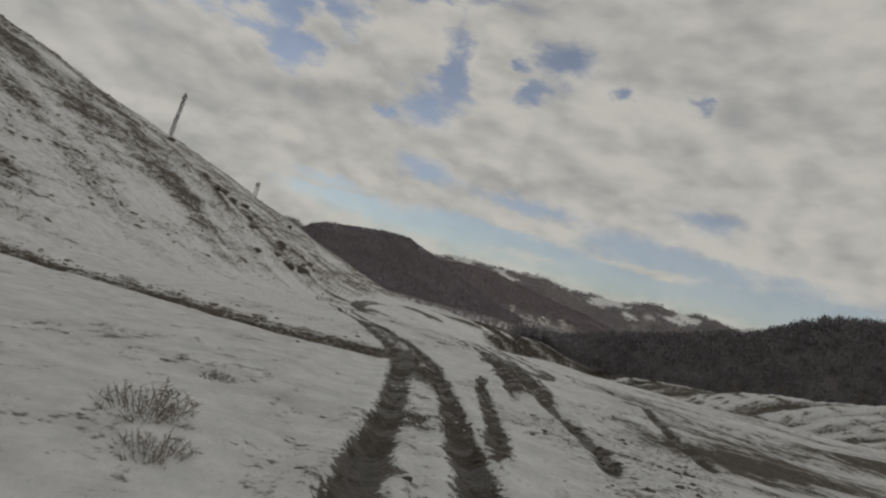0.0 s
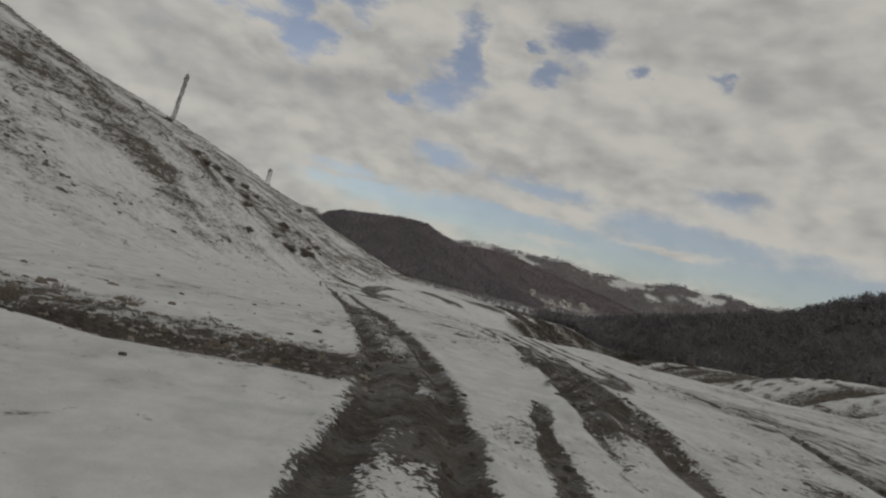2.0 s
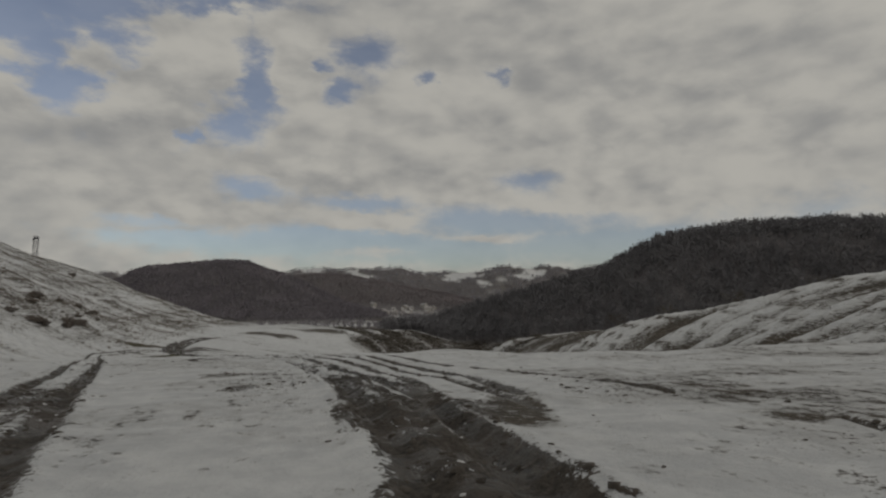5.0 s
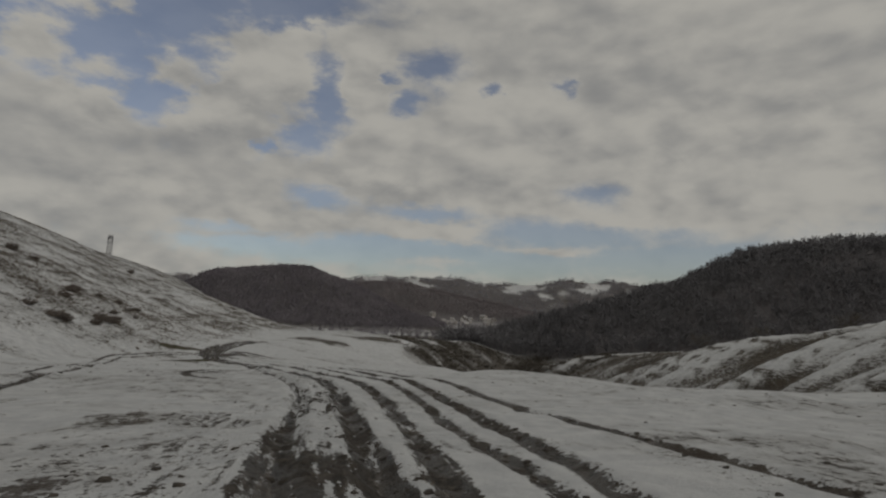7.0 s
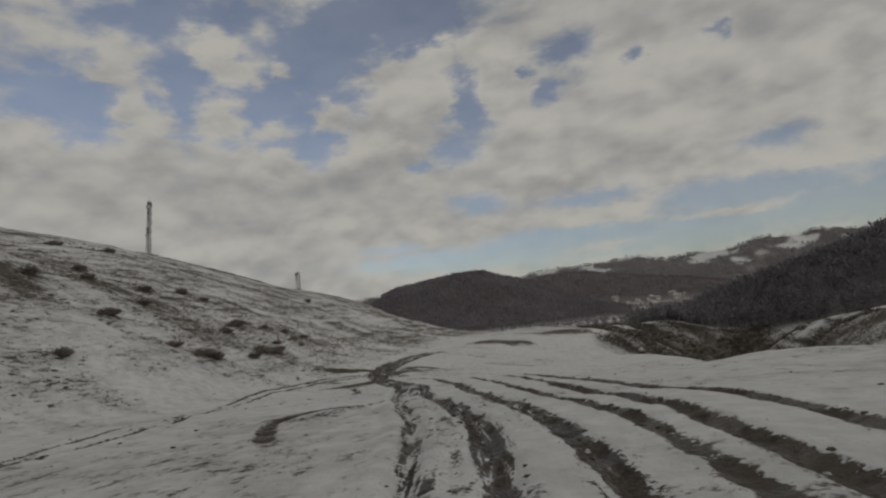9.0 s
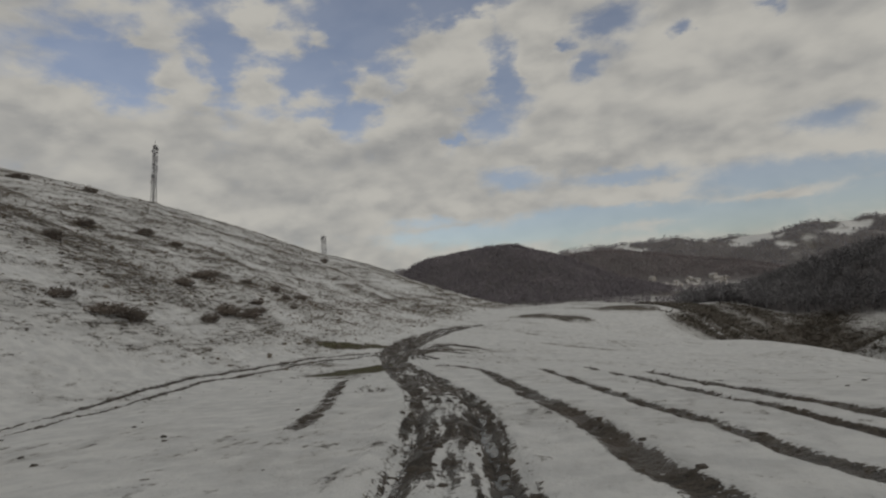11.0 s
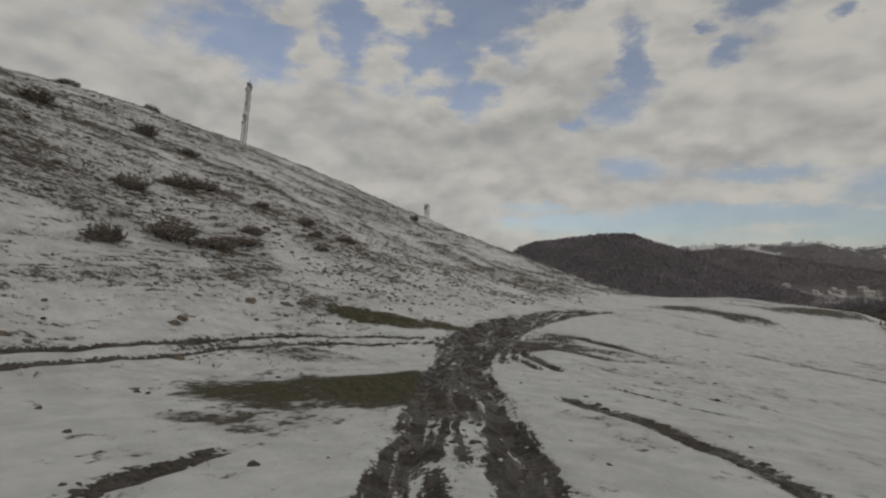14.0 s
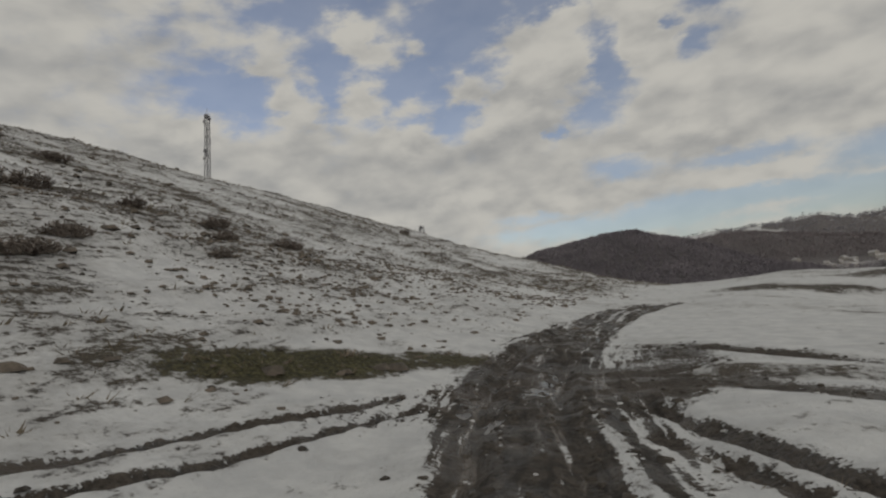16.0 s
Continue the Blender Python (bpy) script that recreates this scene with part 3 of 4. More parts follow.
    # the scrub on the bank that closes the hollow
    flank = step(1, 8, x - edge_x(y)) * (1 - step(40, 60, x - edge_x(y))) * step(165, 200, y) * (1 - step(290, 320, y))
    grass = np.maximum(grass, flank * (0.66 + 1.2 * (fbm(x, y, 9, 58) - 0.5)))
    face = step(262, 284, y - 0.25 * (x - 60)) * (1 - step(322, 344, y - 0.25 * (x - 60))) * step(36, 56, x) * (1 - step(104, 140, x))
    grass = np.maximum(grass, face * (0.72 + 1.1 * (fbm(x, y, 11, 57) - 0.45)))
    close = (np.abs(x + 2) < 40) & (y < 175)
    for i, (pts, w, depth, gauge) in enumerate(TRACKS):
        pts = soft_line(pts)
        px, py = [q[0] for q in pts], [q[1] for q in pts]
        m = close & (x > min(px) - 6) & (x < max(px) + 6) & (y > min(py) - 6) & (y < max(py) + 6)
        if not m.any():
            continue
        xs, ys = x[m], y[m]
        d, side = near_line(xs, ys, pts)
        ends = np.minimum(np.hypot(xs - px[0], ys - py[0]), np.hypot(xs - px[-1], ys - py[-1]))
        fade = 0.35 + 0.65 * step(0, 6 if gauge or w > 0.5 else 1.2, ends)
        wob = (fbm(xs, ys, 3.1, 61) - 0.5) * 0.9
        lump = fbm(xs, ys, 0.75, 63, 3) - 0.5
        drag = fbm(d * side * 1.0 + wob, ys * 0.16, 0.55, 66, 3) - 0.5
        if i == 0:
            lane[m] = d * side
        if gauge:
            full = churn(ys) if i == 0 else 0.30 + 0.34 * step(15, 20, ys) * (1 - step(40, 52, ys))
            ww = breadth(ys) if i == 0 else w * 1.25 + 0.25 * (1 - step(42, 56, ys))
            gauge = gauge * (1 - 0.45 * step(80, 102, ys)) if i == 1 else gauge
            r = np.abs(d - gauge + wob * 0.25) * (1 if i == 0 else 1 + 0.7 * step(50, 80, ys) + 0.8 * step(80, 100, ys))
            depth = depth * (1 - 0.4 * step(84, 95, ys))
            dip = np.exp(-(r / 0.25) ** 2) * depth - 0.5 * depth * np.exp(-((r - 0.5) / 0.22) ** 2) + 0.10 * lump * (1 - step(ww, ww * 1.4, d))
            inside = (1 - step(ww * 0.8, ww * 1.2, d)) * (step(84, 94, ys) if i == 0 else 0.3)
            dip = dip - 0.22 * drag * inside
            firm = 1 - 0.42 * (side > 0) * step(46, 54, ys) * (1 - step(82, 92, ys)) if i == 0 else 1
            bare = np.maximum(0.95 * firm * np.exp(-(r / 0.40) ** 2.5), (full + 0.5 * wob + 0.5 * lump - 1.3 * drag * inside) * (1 - step(ww * 0.85, ww * 1.45, d + 0.5 * wob)))
        else:
            r = d + wob * w * 0.5
            if w > 1.2:
                r = r / (0.45 + 0.55 * step(-9, -3, xs) + 0.8 * wob * (xs < -3))
            dip = np.exp(-(r / (0.7 * w)) ** 2) * depth - 0.3 * depth * np.exp(-((r - 1.5 * w) / (0.5 * w)) ** 2) + 0.12 * lump * np.exp(-(r / (1.5 * w)) ** 2)
            bare = ((0.76 if w >= 0.28 else 0.66) + 1.1 * lump) * np.exp(-(np.abs(r) / (1.05 * w)) ** 2.5) + (0.22 + 0.4 * wob) * np.exp(-(r / (3.0 * w)) ** 2)
        z[m] -= dip * fade
        if i < 2:
            pool[m] = np.maximum(pool[m], (0.72 + 0.9 * wob) * (0.55 + 0.45 * step(55, 75, ys)) * np.exp(-(r / 0.17) ** 2) * step(0.2, 0.5, full + 0.25) * (1 - 0.75 * inside))
            pool[m] = np.maximum(pool[m], inside * step(0.07, 0.2, -drag) * (0.5 + 0.8 * wob))
        mud[m] = np.maximum(mud[m], bare * fade)
    for cx, cy, a, b, turn, earth, much in PATCHES:
        u = (x - cx) * math.cos(turn) + (y - cy) * math.sin(turn)
        v = -(x - cx) * math.sin(turn) + (y - cy) * math.cos(turn)
        q = (u / a) ** 2 + (v / b) ** 2 + 2.2 * (fbm(x, y, 2.6, 71) - 0.5)
        e = np.exp(-np.maximum(q, 0) ** 2)
        if earth:
            mud = np.maximum(mud, much * e)
        else:
            grass = np.maximum(grass, much * e)
            moss = np.maximum(moss, e * (much > 0.95) * (x < 20))
    # dry banks beside the ditch from the slope
    ditch, bank_side = near_line(x, y, DITCH)
    grass = np.maximum(grass, np.where(bank_side > 0, 0.70, 0.12) * np.exp(-(ditch / 3.0) ** 2) * (0.6 + 0.9 * fbm(x, y, 2.0, 73)))
    along, across = 0.858 * x - 0.514 * y, 0.514 * x + 0.858 * y
    wood = np.maximum.reduce([step(640, 720, y) * (1 - step(1980, 2200, y)) * step(-26, -18, z) * (1 - step(170, 260, x) * (1 - step(1250, 1400, y))),
                              step(338, 345, across) * step(-170, -130, along) * step(-27, -22, z) * (1 - step(900, 1000, y))])
    # the far range is wooded below and bare on its snowy tops
    bald = step(0.87, 0.99, np.exp(-((y - 2700) / 330) ** 2) + 1.5 * (fbm(x * 0.8, y, 75, 77, 5) - 0.5)) * step(1900, 2200, y)
    wood = np.maximum(wood, step(1900, 2200, y) * step(0.22, 0.33, fbm(x, y, 170, 78, 5)) * (1 - bald) * 0.95)
    grass = grass * (1 - 0.85 * bald)
    return z, mud, np.clip(grass, 0, 1), wood, np.clip(moss, 0, 1), pool, lane


def spaced(lo, hi, fine, a, b, grow):
    """Grid lines: fine from lo to hi, growing coarser out to a and b."""
    v = list(np.arange(lo, hi, fine))
    s, p = fine, v[-1]
    while p < b:
        s *= grow
        p += min(s, 16)
        v.append(p)
    s, p, w = fine, lo, []
    while p > a:
        s *= grow
        p -= min(s, 16)
        w.append(p)
    return np.array(w[::-1] + v)


def make_ground():
    gx = spaced(-24, 18, 0.17, -1900, 2400, 1.022)
    gy = spaced(2, 140, 0.17, -300, 3300, 1.022)
    X, Y = np.meshgrid(gx, gy)
    z, mud, grass, wood, moss, pool, lane = relief(X.ravel(), Y.ravel())
    n, w = len(gy), len(gx)
    co = np.stack([X.ravel(), Y.ravel(), z], 1)
    a = (np.arange(n - 1)[:, None] * w + np.arange(w - 1)[None]).ravel()
    quads = np.stack([a, a + 1, a + w + 1, a + w], 1)
    me = bpy.data.meshes.new("ground")
    me.vertices.add(len(co))
    me.vertices.foreach_set("co", co.ravel())
    me.loops.add(quads.size)
    me.loops.foreach_set("vertex_index", quads.ravel())
    me.polygons.add(len(quads))
    me.polygons.foreach_set("loop_start", np.arange(0, quads.size, 4))
    me.polygons.foreach_set("loop_total", np.full(len(quads), 4))
    me.update(calc_edges=True)
    me.polygons.foreach_set("use_smooth", np.ones(len(quads), bool))
    col = me.color_attributes.new("cover", "FLOAT_COLOR", "POINT")
    col.data.foreach_set("color", np.stack([mud, grass, wood, moss], 1).ravel())
    wet = me.attributes.new("pool", "FLOAT", "POINT")
    wet.data.foreach_set("value", pool)
    across = me.attributes.new("lane", "FLOAT", "POINT")
    across.data.foreach_set("value", lane)
    me.materials.append(GROUND)
    return tagged(new("ground", me), "snow-covered pasture land with muddy wheel ruts and bare turf", "ground", kind="structure")


make_ground()


def height(x, y):
    return float(relief(np.array([float(x)]), np.array([float(y)]))[0][0])


def part(name, bm, mat, parent, label=""):
    me = bpy.data.meshes.new(name)
    bm.to_mesh(me)
    bm.free()
    me.materials.append(mat)
    ob = new(name, me)
    ob.parent = parent
    return tagged(ob, label) if label else ob


def bar(bm, a, b, r, sides=5, r2=None):
    """A straight round bar from a to b."""
    a, b = Vector(a), Vector(b)
    q = (b - a).to_track_quat("Z", "Y")
    r2 = r if r2 is None else r2
    rings = []
    for p, rad in ((a, r), (b, r2)):
        rings.append([bm.verts.new(p + q @ Vector((rad * math.cos(2 * math.pi * i / sides), rad * math.sin(2 * math.pi * i / sides), 0))) for i in range(sides)])
    for i in range(sides):
        bm.faces.new((rings[0][i], rings[0][(i + 1) % sides], rings[1][(i + 1) % sides], rings[1][i]))
    bm.faces.new(rings[0][::-1])
    bm.faces.new(rings[1])


def lattice_mast(x, y, tall, base, top, label, dishes, lean=0.0):
    thing = new("lattice_mast")
    thing.location = (x, y, height(x, y) - 0.2)
    corners = [(-1, -1), (1, -1), (1, 1), (-1, 1)]
    half = lambda h: base + (top - base) * h / tall
    for cx, cy in corners:
        bm = bmesh.new()
        bar(bm, (cx * base, cy * base, 0), (cx * top, cy * top, tall), 0.085)
        part("leg", bm, STEEL, thing)
    levels = int(tall / 1.6)
    bm = bmesh.new()
    for i in range(levels):
        h0, h1 = tall * i / levels, tall * (i + 1) / levels
        for j in range(4):
            (ax, ay), (bx, by) = corners[j], corners[(j + 1) % 4]
            r0, r1 = half(h0), half(h1)
            bar(bm, (ax * r0, ay * r0, h0), (bx * r1, by * r1, h1), 0.045, 4)
            bar(bm, (bx * r0, by * r0, h0), (ax * r1, ay * r1, h1), 0.045, 4)
            bar(bm, (ax * r1, ay * r1, h1), (bx * r1, by * r1, h1), 0.045, 4)
    part("bracing", bm, STEEL, thing)
    for ang, h, r in dishes:
        bm = bmesh.new()
        a = Vector((math.cos(ang), math.sin(ang), 0))
        bar(bm, a * (half(h) + 0.05) + Vector((0, 0, h)), a * (half(h) + 0.5) + Vector((0, 0, h)), r, 10, r * 0.8)
        part("antenna", bm, STEEL, thing, "round grey antenna drum")
    for j in range(7):
        a, h = j * 2.1 + 0.4, tall * (0.62 + 0.05 * j)
        o = Vector((math.cos(a), math.sin(a), 0)) * (half(h) + 0.32)
        bm = bmesh.new()
        bar(bm, o + Vector((0, 0, h - 0.9)), o + Vector((0, 0, h + 0.9)), 0.15, 4)
        bar(bm, o * 0.5 + Vector((0, 0, h)), o + Vector((0, 0, h)), 0.05, 4)
        part("panel_antenna", bm, STEEL, thing, "upright grey panel antenna")
    bm = bmesh.new()
    bar(bm, (0, 0, tall - 0.5), (0, 0, tall + 1.6), 0.05)
    part("spike", bm, STEEL, thing)
    thing.matrix_basis = Matrix.Translation(thing.location) @ Matrix.Rotation(radians(lean), 4, (-0.64, 0.77, 0)) if lean else thing.matrix_basis
    return tagged(thing, label, "mast", "masts on the hill")


lattice_mast(-114, 219, 18.5, 0.55, 0.36, "tall grey steel lattice mast on the snowy ridge", [(-1.2, 17.8, 0.55), (-2.4, 16.6, 0.5), (0.4, 17.3, 0.45), (-1.6, 9, 0.5), (-0.9, 8, 0.45), (-2.2, 7.2, 0.4)], 3.5)
lattice_mast(-136, 393, 12.0, 1.1, 1.0, "short grey lattice mast on the far end of the ridge", [(-1.4, 11.0, 0.8), (-2.6, 10.2, 0.8)])


# ---- woods ----
def soup(name, co, faces, mat, label, category, kind="stuff"):
    me = bpy.data.meshes.new(name)
    me.vertices.add(len(co))
    me.vertices.foreach_set("co", np.asarray(co, float).ravel())
    me.loops.add(len(faces) * 3)
    me.loops.foreach_set("vertex_index", np.asarray(faces).ravel())
    me.polygons.add(len(faces))
    me.polygons.foreach_set("loop_start", np.arange(0, len(faces) * 3, 3))
    me.polygons.foreach_set("loop_total", np.full(len(faces), 3))
    me.update(calc_edges=True)
    me.materials.append(mat)
    return tagged(new(name, me), label, category, kind=kind)


def bare_trees(rs, x, y, z, tall, sprays, width):
    """Leafless trees: a thin trunk and many sprays of twigs that thin out upwards."""
    n = len(x)
    cos, fcs, base = [], [], 0
    root = np.stack([x, y, z - 0.4], 1)
    lean = rs.normal(0, 0.05, (n, 2))
    top = root + np.stack([lean[:, 0] * tall, lean[:, 1] * tall, tall * 0.9], 1)
    ang = rs.rand(n) * 6.28
    wide = np.stack([np.cos(ang), np.sin(ang), 0 * ang], 1) * (tall * 0.022)[:, None]
    side = np.stack([-np.sin(ang), np.cos(ang), 0 * ang], 1) * (tall * 0.022)[:, None]
    for a in (wide, side):
        cos.append(np.stack([root - a, root + a, top], 1).reshape(-1, 3))
        fcs.append(np.arange(n * 3).reshape(-1, 3) + base)
        base += n * 3
    heart = root + np.stack([lean[:, 0] * tall, lean[:, 1] * tall, tall * 0.60], 1)
    for s in range(sprays):
        v = rs.normal(0, 1, (n, 3))
        v /= np.linalg.norm(v, axis=1)[:, None]
        reach = (tall * (0.22 + 0.16 * rs.rand(n)))[:, None]
        foot = heart + v * reach * 0.15
        tip = heart + v * reach * np.array([1.0, 1.0, 1.15])
        b = rs.normal(0, 1, (n, 3))
        b -= v * (b * v).sum(1)[:, None]
        spread = (tall * width * (0.5 + rs.rand(n)))[:, None] * b / np.linalg.norm(b, axis=1)[:, None]
        cos.append(np.stack([foot, tip - spread, tip + spread], 1).reshape(-1, 3))
        fcs.append(np.arange(n * 3).reshape(-1, 3) + base)
        base += n * 3
    return np.concatenate(cos), np.concatenate(fcs)


def wood_on(name, seed, n, inside, box, tall, sprays, width, label, mat):
    rs = np.random.RandomState(seed)
    x = box[0] + (box[1] - box[0]) * rs.rand(n)
    y = box[2] + (box[3] - box[2]) * rs.rand(n)
    z, _, _, wood, _, _, _ = relief(x, y)
    keep = inside(x, y, z, wood, rs)
    x, y, z = x[keep], y[keep], z[keep]
    h = tall * (0.75 + 0.35 * rs.rand(len(x)) + 0.25 * (fbm(x, y, 40, 95) - 0.5))
    co, fc = bare_trees(rs, x, y, z, h, sprays, width)
    return soup(name, co, fc, mat, label, "woodland")


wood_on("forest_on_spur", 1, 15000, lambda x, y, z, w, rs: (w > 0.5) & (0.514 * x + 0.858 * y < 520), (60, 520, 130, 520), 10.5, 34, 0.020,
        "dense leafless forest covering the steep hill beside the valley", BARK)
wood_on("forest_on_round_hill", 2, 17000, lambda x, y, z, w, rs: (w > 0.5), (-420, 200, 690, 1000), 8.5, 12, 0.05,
        "dark leafless forest on the rounded hill across the valley", HAZE_GREY)
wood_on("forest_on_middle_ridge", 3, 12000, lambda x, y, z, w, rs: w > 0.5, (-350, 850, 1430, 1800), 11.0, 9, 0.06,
        "brown leafless forest on the ridge behind the village", HAZE_BROWN)
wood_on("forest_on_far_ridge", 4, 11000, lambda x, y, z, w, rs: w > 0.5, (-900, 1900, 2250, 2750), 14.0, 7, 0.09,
        "patchy dark forest below the snowy tops of the distant range", HAZE_PALE)
wood_on("valley_trees", 5, 6500, lambda x, y, z, w, rs: (w < 0.5) & (z < -14) & (fbm(x * 0.5, y * 1.2, 60, 91) > 0.47), (-40, 620, 430, 1400), 8.0, 10, 0.05,
        "rows of bare trees along the valley floor", HAZE_GREY)


# ---- scrub, single trees, stones ----
def twig_tree(bm, rs, a, way, length, r, depth, spread, sides=4):
    """A branch that bends, tapers and forks."""
    p, d = Vector(a), Vector(way).normalized()
    n = 3 if depth else 2
    for i in range(n):
        q = p + d * (length / n)
        bar(bm, p, q, r * (1 - 0.25 * i / n), sides if depth > 1 else 3, r * (1 - 0.25 * (i + 1) / n))
        p = q
        d = (d + Vector(rs.normal(0, 0.14, 3))).normalized()
        if depth and (i or depth < 2):
            for _ in range(2 if depth > 1 else 3):
                side = Vector(rs.normal(0, 1, 3))
                side = (side - d * side.dot(d)).normalized()
                twig_tree(bm, rs, p, d * (1 - spread * 0.5) + side * spread + Vector((0, 0, 0.15)), length * (0.45 + 0.25 * rs.rand()), r * 0.5, depth - 1, spread, sides)


def make_tree(rs, tall):
    thing = new("bare_tree")
    bm = bmesh.new()
    bar(bm, (0, 0, -0.3), (0.05, 0.02, tall * 0.28), tall * 0.026, 8, tall * 0.018)
    bar(bm, (0.05, 0.02, tall * 0.28), (0.0, 0.1, tall * 0.62), tall * 0.018, 7, tall * 0.008)
    part("trunk", bm, BARK, thing)
    bm = bmesh.new()
    for i in range(11):
        f = 0.26 + 0.36 * i / 10
        ang = i * 2.4 + rs.rand()
        twig_tree(bm, rs, (0.03, 0.05, tall * f), (math.cos(ang) * 0.9, math.sin(ang) * 0.9, 0.75 + 0.6 * rs.rand()), tall * (0.40 - 0.22 * (f - 0.26)), tall * 0.009, 2, 0.62)
    part("crown", bm, TWIG, thing, "crown of bare twigs")
    return tagged(thing, "leafless deciduous tree standing in the snow", "tree", "single bare trees")


def make_bush(rs, n, spread, rise, mat=None, leaf=0.013):
    """A low leafless shrub about one metre wide: many thin stems and a haze of twigs."""
    mat = mat or BRUSH
    thing = new("shrub")
    bm, tw = bmesh.new(), []
    for i in range(n):
        ang, out = rs.rand() * 6.28, spread * math.sqrt(rs.rand())
        foot = Vector((math.cos(ang) * out * 0.6, math.sin(ang) * out * 0.6, -0.08))
        tip = Vector((math.cos(ang) * out, math.sin(ang) * out, rise * (0.45 + 0.5 * rs.rand()) * (1.15 - 0.75 * (out / spread) ** 2)))
        mid = foot.lerp(tip, 0.55) + Vector(rs.normal(0, 0.03, 3))
        bar(bm, foot, mid, 0.005, 3, 0.004)
        bar(bm, mid, tip, 0.004, 3, 0.001)
        for _ in range(16):
            s = mid.lerp(tip, rs.rand()) if rs.rand() < 0.7 else foot.lerp(mid, rs.rand())
            e = s + Vector(rs.normal(0, 0.06, 3)) + Vector((0, 0, 0.02))
            w = Vector(rs.normal(0, leaf, 3))
            tw += [s - w, s + w, e]
    tagged(part("stem", bm, mat, thing), kind="stuff")
    me = bpy.data.meshes.new("twig_haze")
    me.from_pydata(tw, [], [(i, i + 1, i + 2) for i in range(0, len(tw), 3)])
    me.materials.append(mat)
    ob = tagged(new("twig_haze", me), "haze of fine dry twigs", kind="stuff")
    ob.parent = thing
    return thing


def place(thing, x, y, size, turn, sink=0.0):
    return pose(x, y, height(x, y) - sink, 0, 0, turn) @ Matrix.Diagonal((size, size, size * 0.62, 1))


def scatter_shrubs():
    rs = np.random.RandomState(12)
    kinds = [make_bush(rs, 120, 0.55, 0.62), make_bush(rs, 150, 0.7, 0.45), make_bush(rs, 110, 0.5, 0.75), make_bush(rs, 70, 0.6, 0.6, BRUSH, 0.004)]
    spots = SHRUBS
    near = [(-2.9, 6.9, 1.1), (-3.3, 10.4, 0.6), (-2.2, 5.6, 0.7), (1.0, 48.6, 0.55), (0.6, 50.2, 0.5), (-8.6, 25.4, 0.6), (-7.2, 26.0, 0.7), (-11, 25.6, 0.8), (-13.4, 26.0, 0.8), (-5.2, 26.3, 0.5)]
    done = set()
    for i, (x, y, s) in enumerate(spots + near):
        k = int(rs.randint(3)) if i < len(spots) else 3
        m = place(kinds[k], x, y, s, rs.rand() * 360, 0.03)
        if k in done:
            ob = copy_thing(kinds[k], m)
        else:
            ob = kinds[k]
            done.add(k)
        ob.matrix_basis = m
        tagged(ob, "dark leafless shrub rising from the snowy hillside" if i < len(spots) else "small dry brown shrub poking through snow near the track", "shrub", "shrubs on the slope")


scatter_shrubs()


def grass_tufts(name, seed, n, box, chance, size, blades, label, mat):
    rs = np.random.RandomState(seed)
    x = box[0] + (box[1] - box[0]) * rs.rand(n)
    y = box[2] + (box[3] - box[2]) * rs.rand(n)
    z, mud, grass, wood, moss, _, _ = relief(x, y)
    keep = rs.rand(n) < chance(x, y, mud, grass)
    x, y, z = x[keep], y[keep], z[keep]
    n = len(x)
    s = size * (0.5 + rs.rand(n))
    cos, fcs = [], []
    for b in range(blades):
        a, w = rs.rand(n) * 6.28, rs.rand(n) * 6.28
        r = 0.35 * s * np.sqrt(rs.rand(n))
        foot = np.stack([x + np.cos(a) * r, y + np.sin(a) * r, z - 0.03], 1)
        lean = s * (0.2 + 0.7 * rs.rand(n))
        tip = foot + np.stack([np.cos(a) * lean, np.sin(a) * lean, s * (0.12 + 0.42 * rs.rand(n))], 1)
        wd = (0.07 * s)[:, None] * np.stack([np.cos(w), np.sin(w), 0 * w], 1)
        cos.append(np.stack([foot - wd, foot + wd, tip], 1).reshape(-1, 3))
        fcs.append(np.arange(n * 3).reshape(-1, 3) + b * n * 3)
    return soup(name, np.concatenate(cos), np.concatenate(fcs), mat, label, "grass")


grass_tufts("hillside_tussocks", 31, 90000, (-110, -13, 5, 260), lambda x, y, m, g: np.clip((g - 0.20) * 1.2, 0, 0.75) * (x < toe_x(y) - 1), 0.30, 8, "brown grass tussocks showing through snow on the hillside", STRAW)
grass_tufts("verge_tufts", 32, 60000, (-18, 20, 2, 140), lambda x, y, m, g: np.clip(0.25 - np.abs(m - 0.33), 0, 1) * 0.5 + np.clip(g - 0.4, 0, 1) * 0.5, 0.10, 7, "short dead grass along the muddy ruts", STRAW)
grass_tufts("ditch_tufts", 33, 7000, (-24, -2, 23.5, 29), lambda x, y, m, g: np.clip(g - 0.2, 0, 1) * 0.9, 0.16, 14, "dry grass clumps on the bank above the ditch", TWIG)
grass_tufts("bank_scrub", 34, 30000, (20, 135, 185, 372), lambda x, y, m, g: np.clip(g - 0.42, 0, 1) * 1.6, 1.5, 12, "dark leafless scrub covering the bank across the hollow", TWIG)
grass_tufts("spur_scrub", 35, 30000, (32, 110, 40, 190), lambda x, y, m, g: np.clip(g - 0.42, 0, 1) * 0.8, 0.6, 6, "dark heath along the banks of the spur", TWIG)


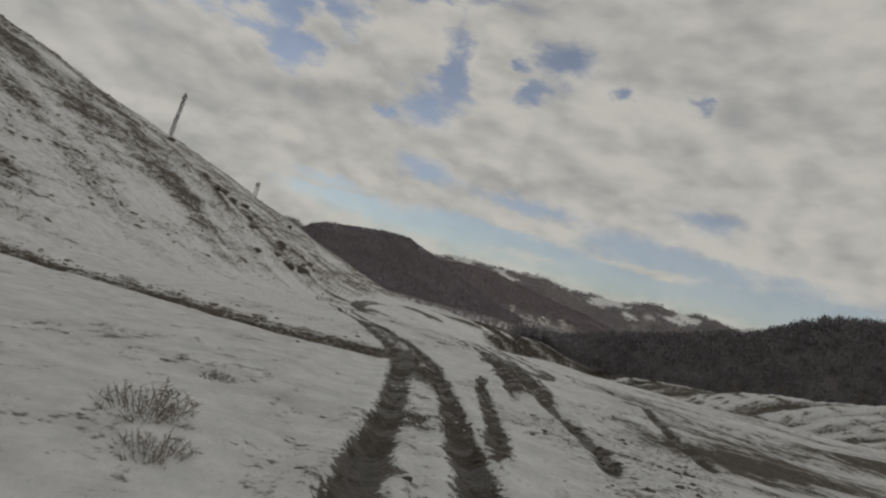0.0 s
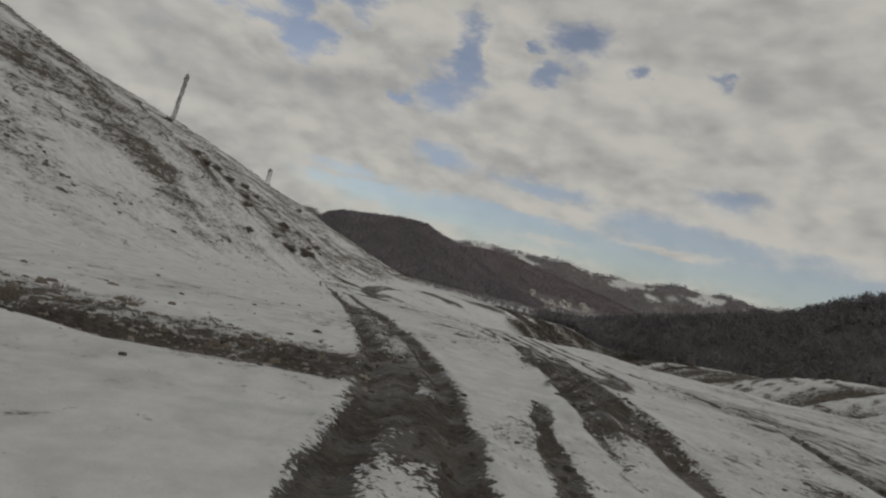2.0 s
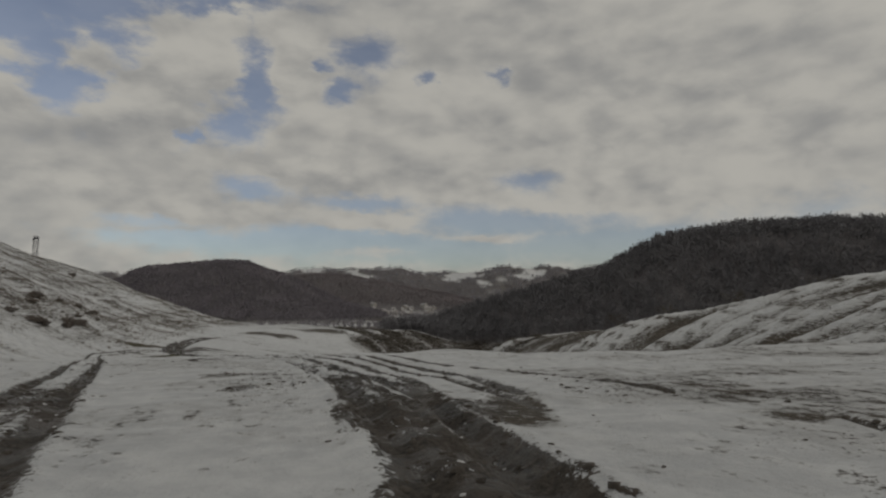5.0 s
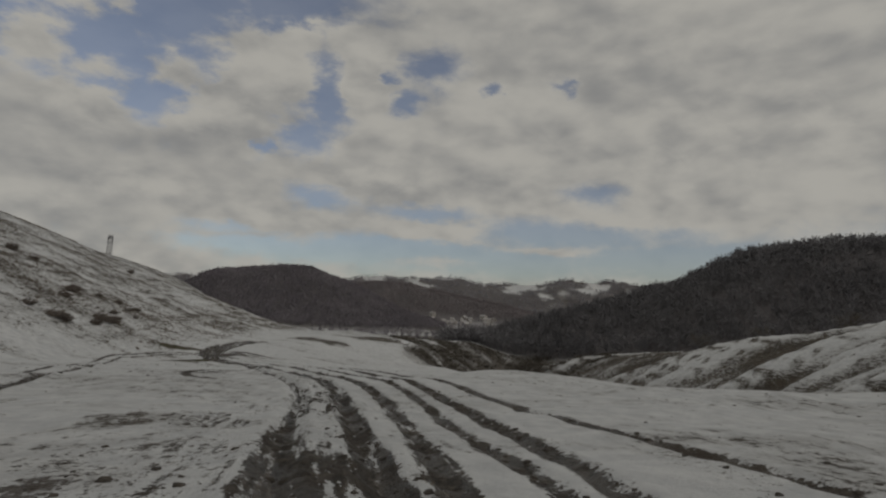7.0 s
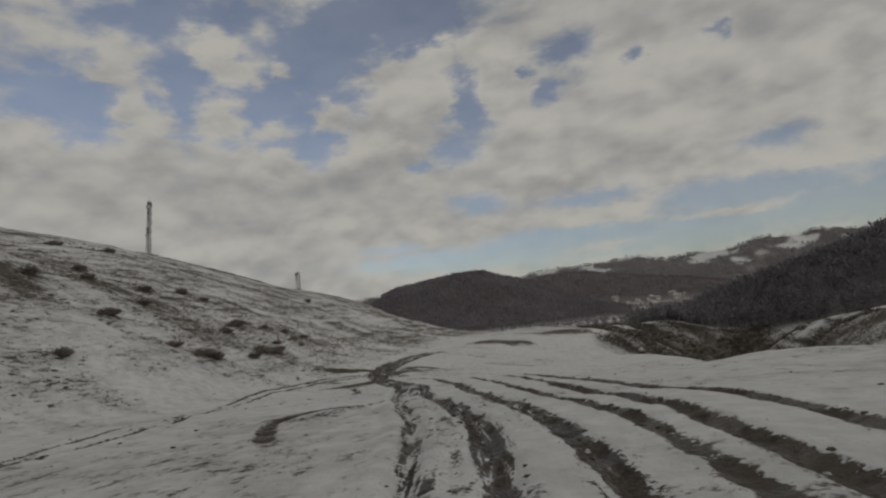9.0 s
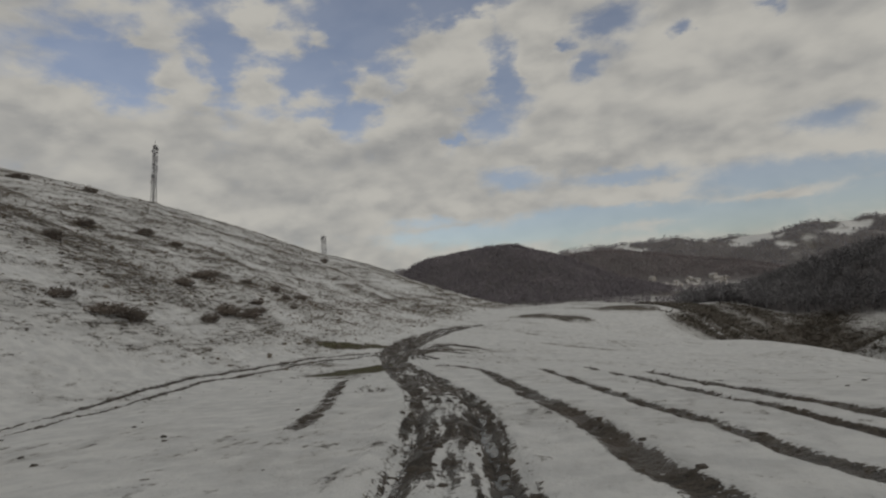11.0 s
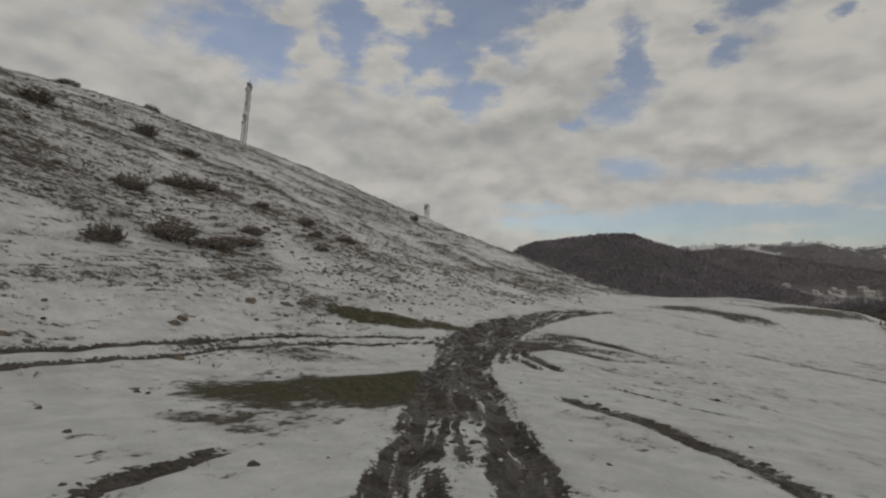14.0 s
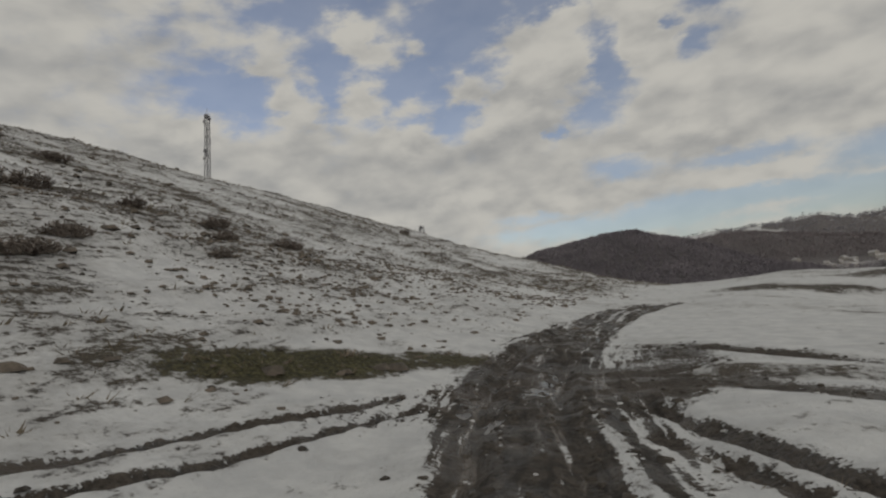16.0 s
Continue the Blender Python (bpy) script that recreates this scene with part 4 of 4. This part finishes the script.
def lumps(name, seed, n, box, chance, size, mat, label, category):
    """Clods or stones: uneven eight-cornered lumps pressed into the ground."""
    rs = np.random.RandomState(seed)
    x = box[0] + (box[1] - box[0]) * rs.rand(n)
    y = box[2] + (box[3] - box[2]) * rs.rand(n)
    z, mud, grass, wood, moss, pool, _ = relief(x, y)
    keep = rs.rand(n) < chance(x, y, mud, grass)
    x, y, z = x[keep], y[keep], z[keep]
    n = len(x)
    s = size * (0.4 + rs.rand(n) ** 2 * 1.3)
    corner = np.array([(1, 0, 0), (0, 1, 0), (-1, 0, 0), (0, -1, 0), (0.5, 0.5, 0.75), (-0.5, 0.4, 0.8), (0.1, -0.6, 0.7)])
    tri = np.array([(0, 1, 4), (1, 2, 5), (1, 5, 4), (2, 3, 6), (2, 6, 5), (3, 0, 6), (0, 4, 6), (4, 5, 6)])
    t = rs.rand(n) * 6.28
    c, q = np.cos(t)[:, None], np.sin(t)[:, None]
    k = corner[None] * (0.7 + 0.6 * rs.rand(n, 7, 3))
    vx, vy, vz = k[:, :, 0] * c - k[:, :, 1] * q, (k[:, :, 0] * q + k[:, :, 1] * c) * 0.75, k[:, :, 2] * 0.6 - 0.12
    co = np.stack([x[:, None] + vx * s[:, None], y[:, None] + vy * s[:, None], z[:, None] + vz * s[:, None]], 2).reshape(-1, 3)
    fc = (np.arange(n)[:, None, None] * 7 + tri[None]).reshape(-1, 3)
    return soup(name, co, fc, mat, label, category)


lumps("mud_clods", 41, 90000, (-18, 15, 2, 140), lambda x, y, m, g: np.clip(m - 0.30, 0, 0.5) * 0.75, 0.075, CLOD, "wet clods of churned mud in the ruts", "mud")
lumps("snow_chips", 45, 40000, (-18, 12, 2, 140), lambda x, y, m, g: np.clip(m - 0.45, 0, 0.4) * 0.5 * (fbm(x, y, 1.5, 97) > 0.52), 0.045, plain("dirty_snow", (0.42, 0.41, 0.40), (0.68, 0.68, 0.68), 4, 0.8), "broken bits of snow on the churned mud", "snow")
lumps("ditch_stones", 48, 5000, (-16, -0.4, 21, 27), lambda x, y, m, g: np.clip(m - 0.4, 0, 0.5) * 0.5, 0.07, plain("pale_stone", (0.12, 0.108, 0.094), (0.30, 0.275, 0.24), 3.0, 0.85, 0, 0.02), "small pale stones in the bed of the ditch", "stones")
lumps("bank_stones", 42, 1500, (-22, -2, 23.6, 28.5), lambda x, y, m, g: np.clip(g, 0, 1) * 0.4, 0.13, TURF, "dark turf lumps along the bank above the ditch", "turf")
lumps("hill_clods", 43, 2600, (-30, -4, 20, 135), lambda x, y, m, g: 0.20 + 0 * x, 0.075, CLOD, "scattered clods lying on the snow", "clods")
lumps("turf_hummocks", 46, 46000, (-100, -13, 30, 240), lambda x, y, m, g: np.clip(0.30 * (fbm(x, y, 11, 47) - 0.32) + 0.5 * (g - 0.30), 0, 0.5) * step(1, 6, toe_x(y) - x), 0.22, TURF, "small dark turf hummocks poking through the snow on the hillside", "turf")
lumps("toe_hummocks", 47, 16000, (-50, -18, 118, 172), lambda x, y, m, g: (0.10 + 0.6 * (fbm(x, y, 6, 48) > 0.52)) * step(2, 6, toe_x(y) - x) * (1 - step(16, 34, toe_x(y) - x)), 0.13, TURF, "small dark grass hummocks at the foot of the slope", "turf")
lumps("field_clods", 44, 1800, (2, 34, 14, 130), lambda x, y, m, g: 0.2 + 0 * x, 0.065, CLOD, "scattered clods lying on the snow field", "clods")

rs_tree = np.random.RandomState(5)
tree_kinds = [make_tree(rs_tree, 7.0), make_tree(rs_tree, 8.5)]
for i, (x, y, s, k) in enumerate([(99, 318, 0.9, 0), (112, 118, 1.0, 1), (104, 134, 1.1, 0), (118, 104, 1.0, 1), (97, 150, 0.9, 0), (122, 96, 1.1, 1), (92, 166, 0.9, 1), (110, 140, 0.8, 0), (127, 86, 1.0, 0)]):
    m = place(None, x, y, s, 40 * i)
    ob = tree_kinds[k] if i < 2 else copy_thing(tree_kinds[k], m)
    ob.matrix_basis = m


# ---- the village ----
def make_house(rs, long, wide, eaves, pitch):
    thing = new("house")
    l, w, h = long / 2, wide / 2, eaves
    bm = bmesh.new()
    b = [bm.verts.new(v) for v in ((-l, -w, -2), (l, -w, -2), (l, w, -2), (-l, w, -2), (-l, -w, h), (l, -w, h), (l, w, h), (-l, w, h), (-l, 0, h + pitch), (l, 0, h + pitch))]
    for f in ((0, 1, 5, 4), (2, 3, 7, 6), (1, 2, 6, 9, 5), (3, 0, 4, 8, 7)):
        bm.faces.new([b[i] for i in f])
    part("wall", bm, PLASTER, thing)
    bm = bmesh.new()
    o, t = 0.5, 0.25
    for sg in (-1, 1):
        e = h - o * pitch / w
        q = [(-l - o, sg * (w + o), e), (l + o, sg * (w + o), e), (l + o, 0, h + pitch), (-l - o, 0, h + pitch)]
        lo = [bm.verts.new(v) for v in q]
        hi = [bm.verts.new((v[0], v[1], v[2] + t)) for v in q]
        bm.faces.new(lo[::-1])
        bm.faces.new(hi)
        for i in range(4):
            bm.faces.new((lo[i], lo[(i + 1) % 4], hi[(i + 1) % 4], hi[i]))
    roof = part("roof", bm, ROOF, thing, "snow-dusted pitched roof")
    bm = bmesh.new()
    bar(bm, (l * 0.4, w * 0.3, h), (l * 0.4, w * 0.3, h + pitch + 0.9), 0.4, 4)
    part("chimney", bm, PLASTER, roof)
    return tagged(thing, "small village house with pale walls and a snowy roof", "house", "village houses")


def make_village():
    rs = np.random.RandomState(8)
    kinds = [make_house(rs, 12, 8, 5, 3.5), make_house(rs, 9, 7, 3.4, 3), make_house(rs, 16, 9, 6.5, 3)]
    used, n = set(), 0
    while n < 70:
        az = radians(rs.uniform(-1, 24) if n < 30 else rs.uniform(2, 15))
        r = rs.uniform(800, 1480) if n < 30 else rs.uniform(1050, 1450)
        x, y = r * math.sin(az), 60 + r * math.cos(az)
        z = height(x, y)
        if z > (-10 if n < 30 else 2):
            continue
        k = int(rs.randint(3))
        m = pose(x, y, z, 0, 0, rs.uniform(0, 180)) @ Matrix.Scale(rs.uniform(0.7, 1.15), 4)
        ob = copy_thing(kinds[k], m) if k in used else kinds[k]
        used.add(k)
        ob.matrix_basis = m
        n += 1


make_village()
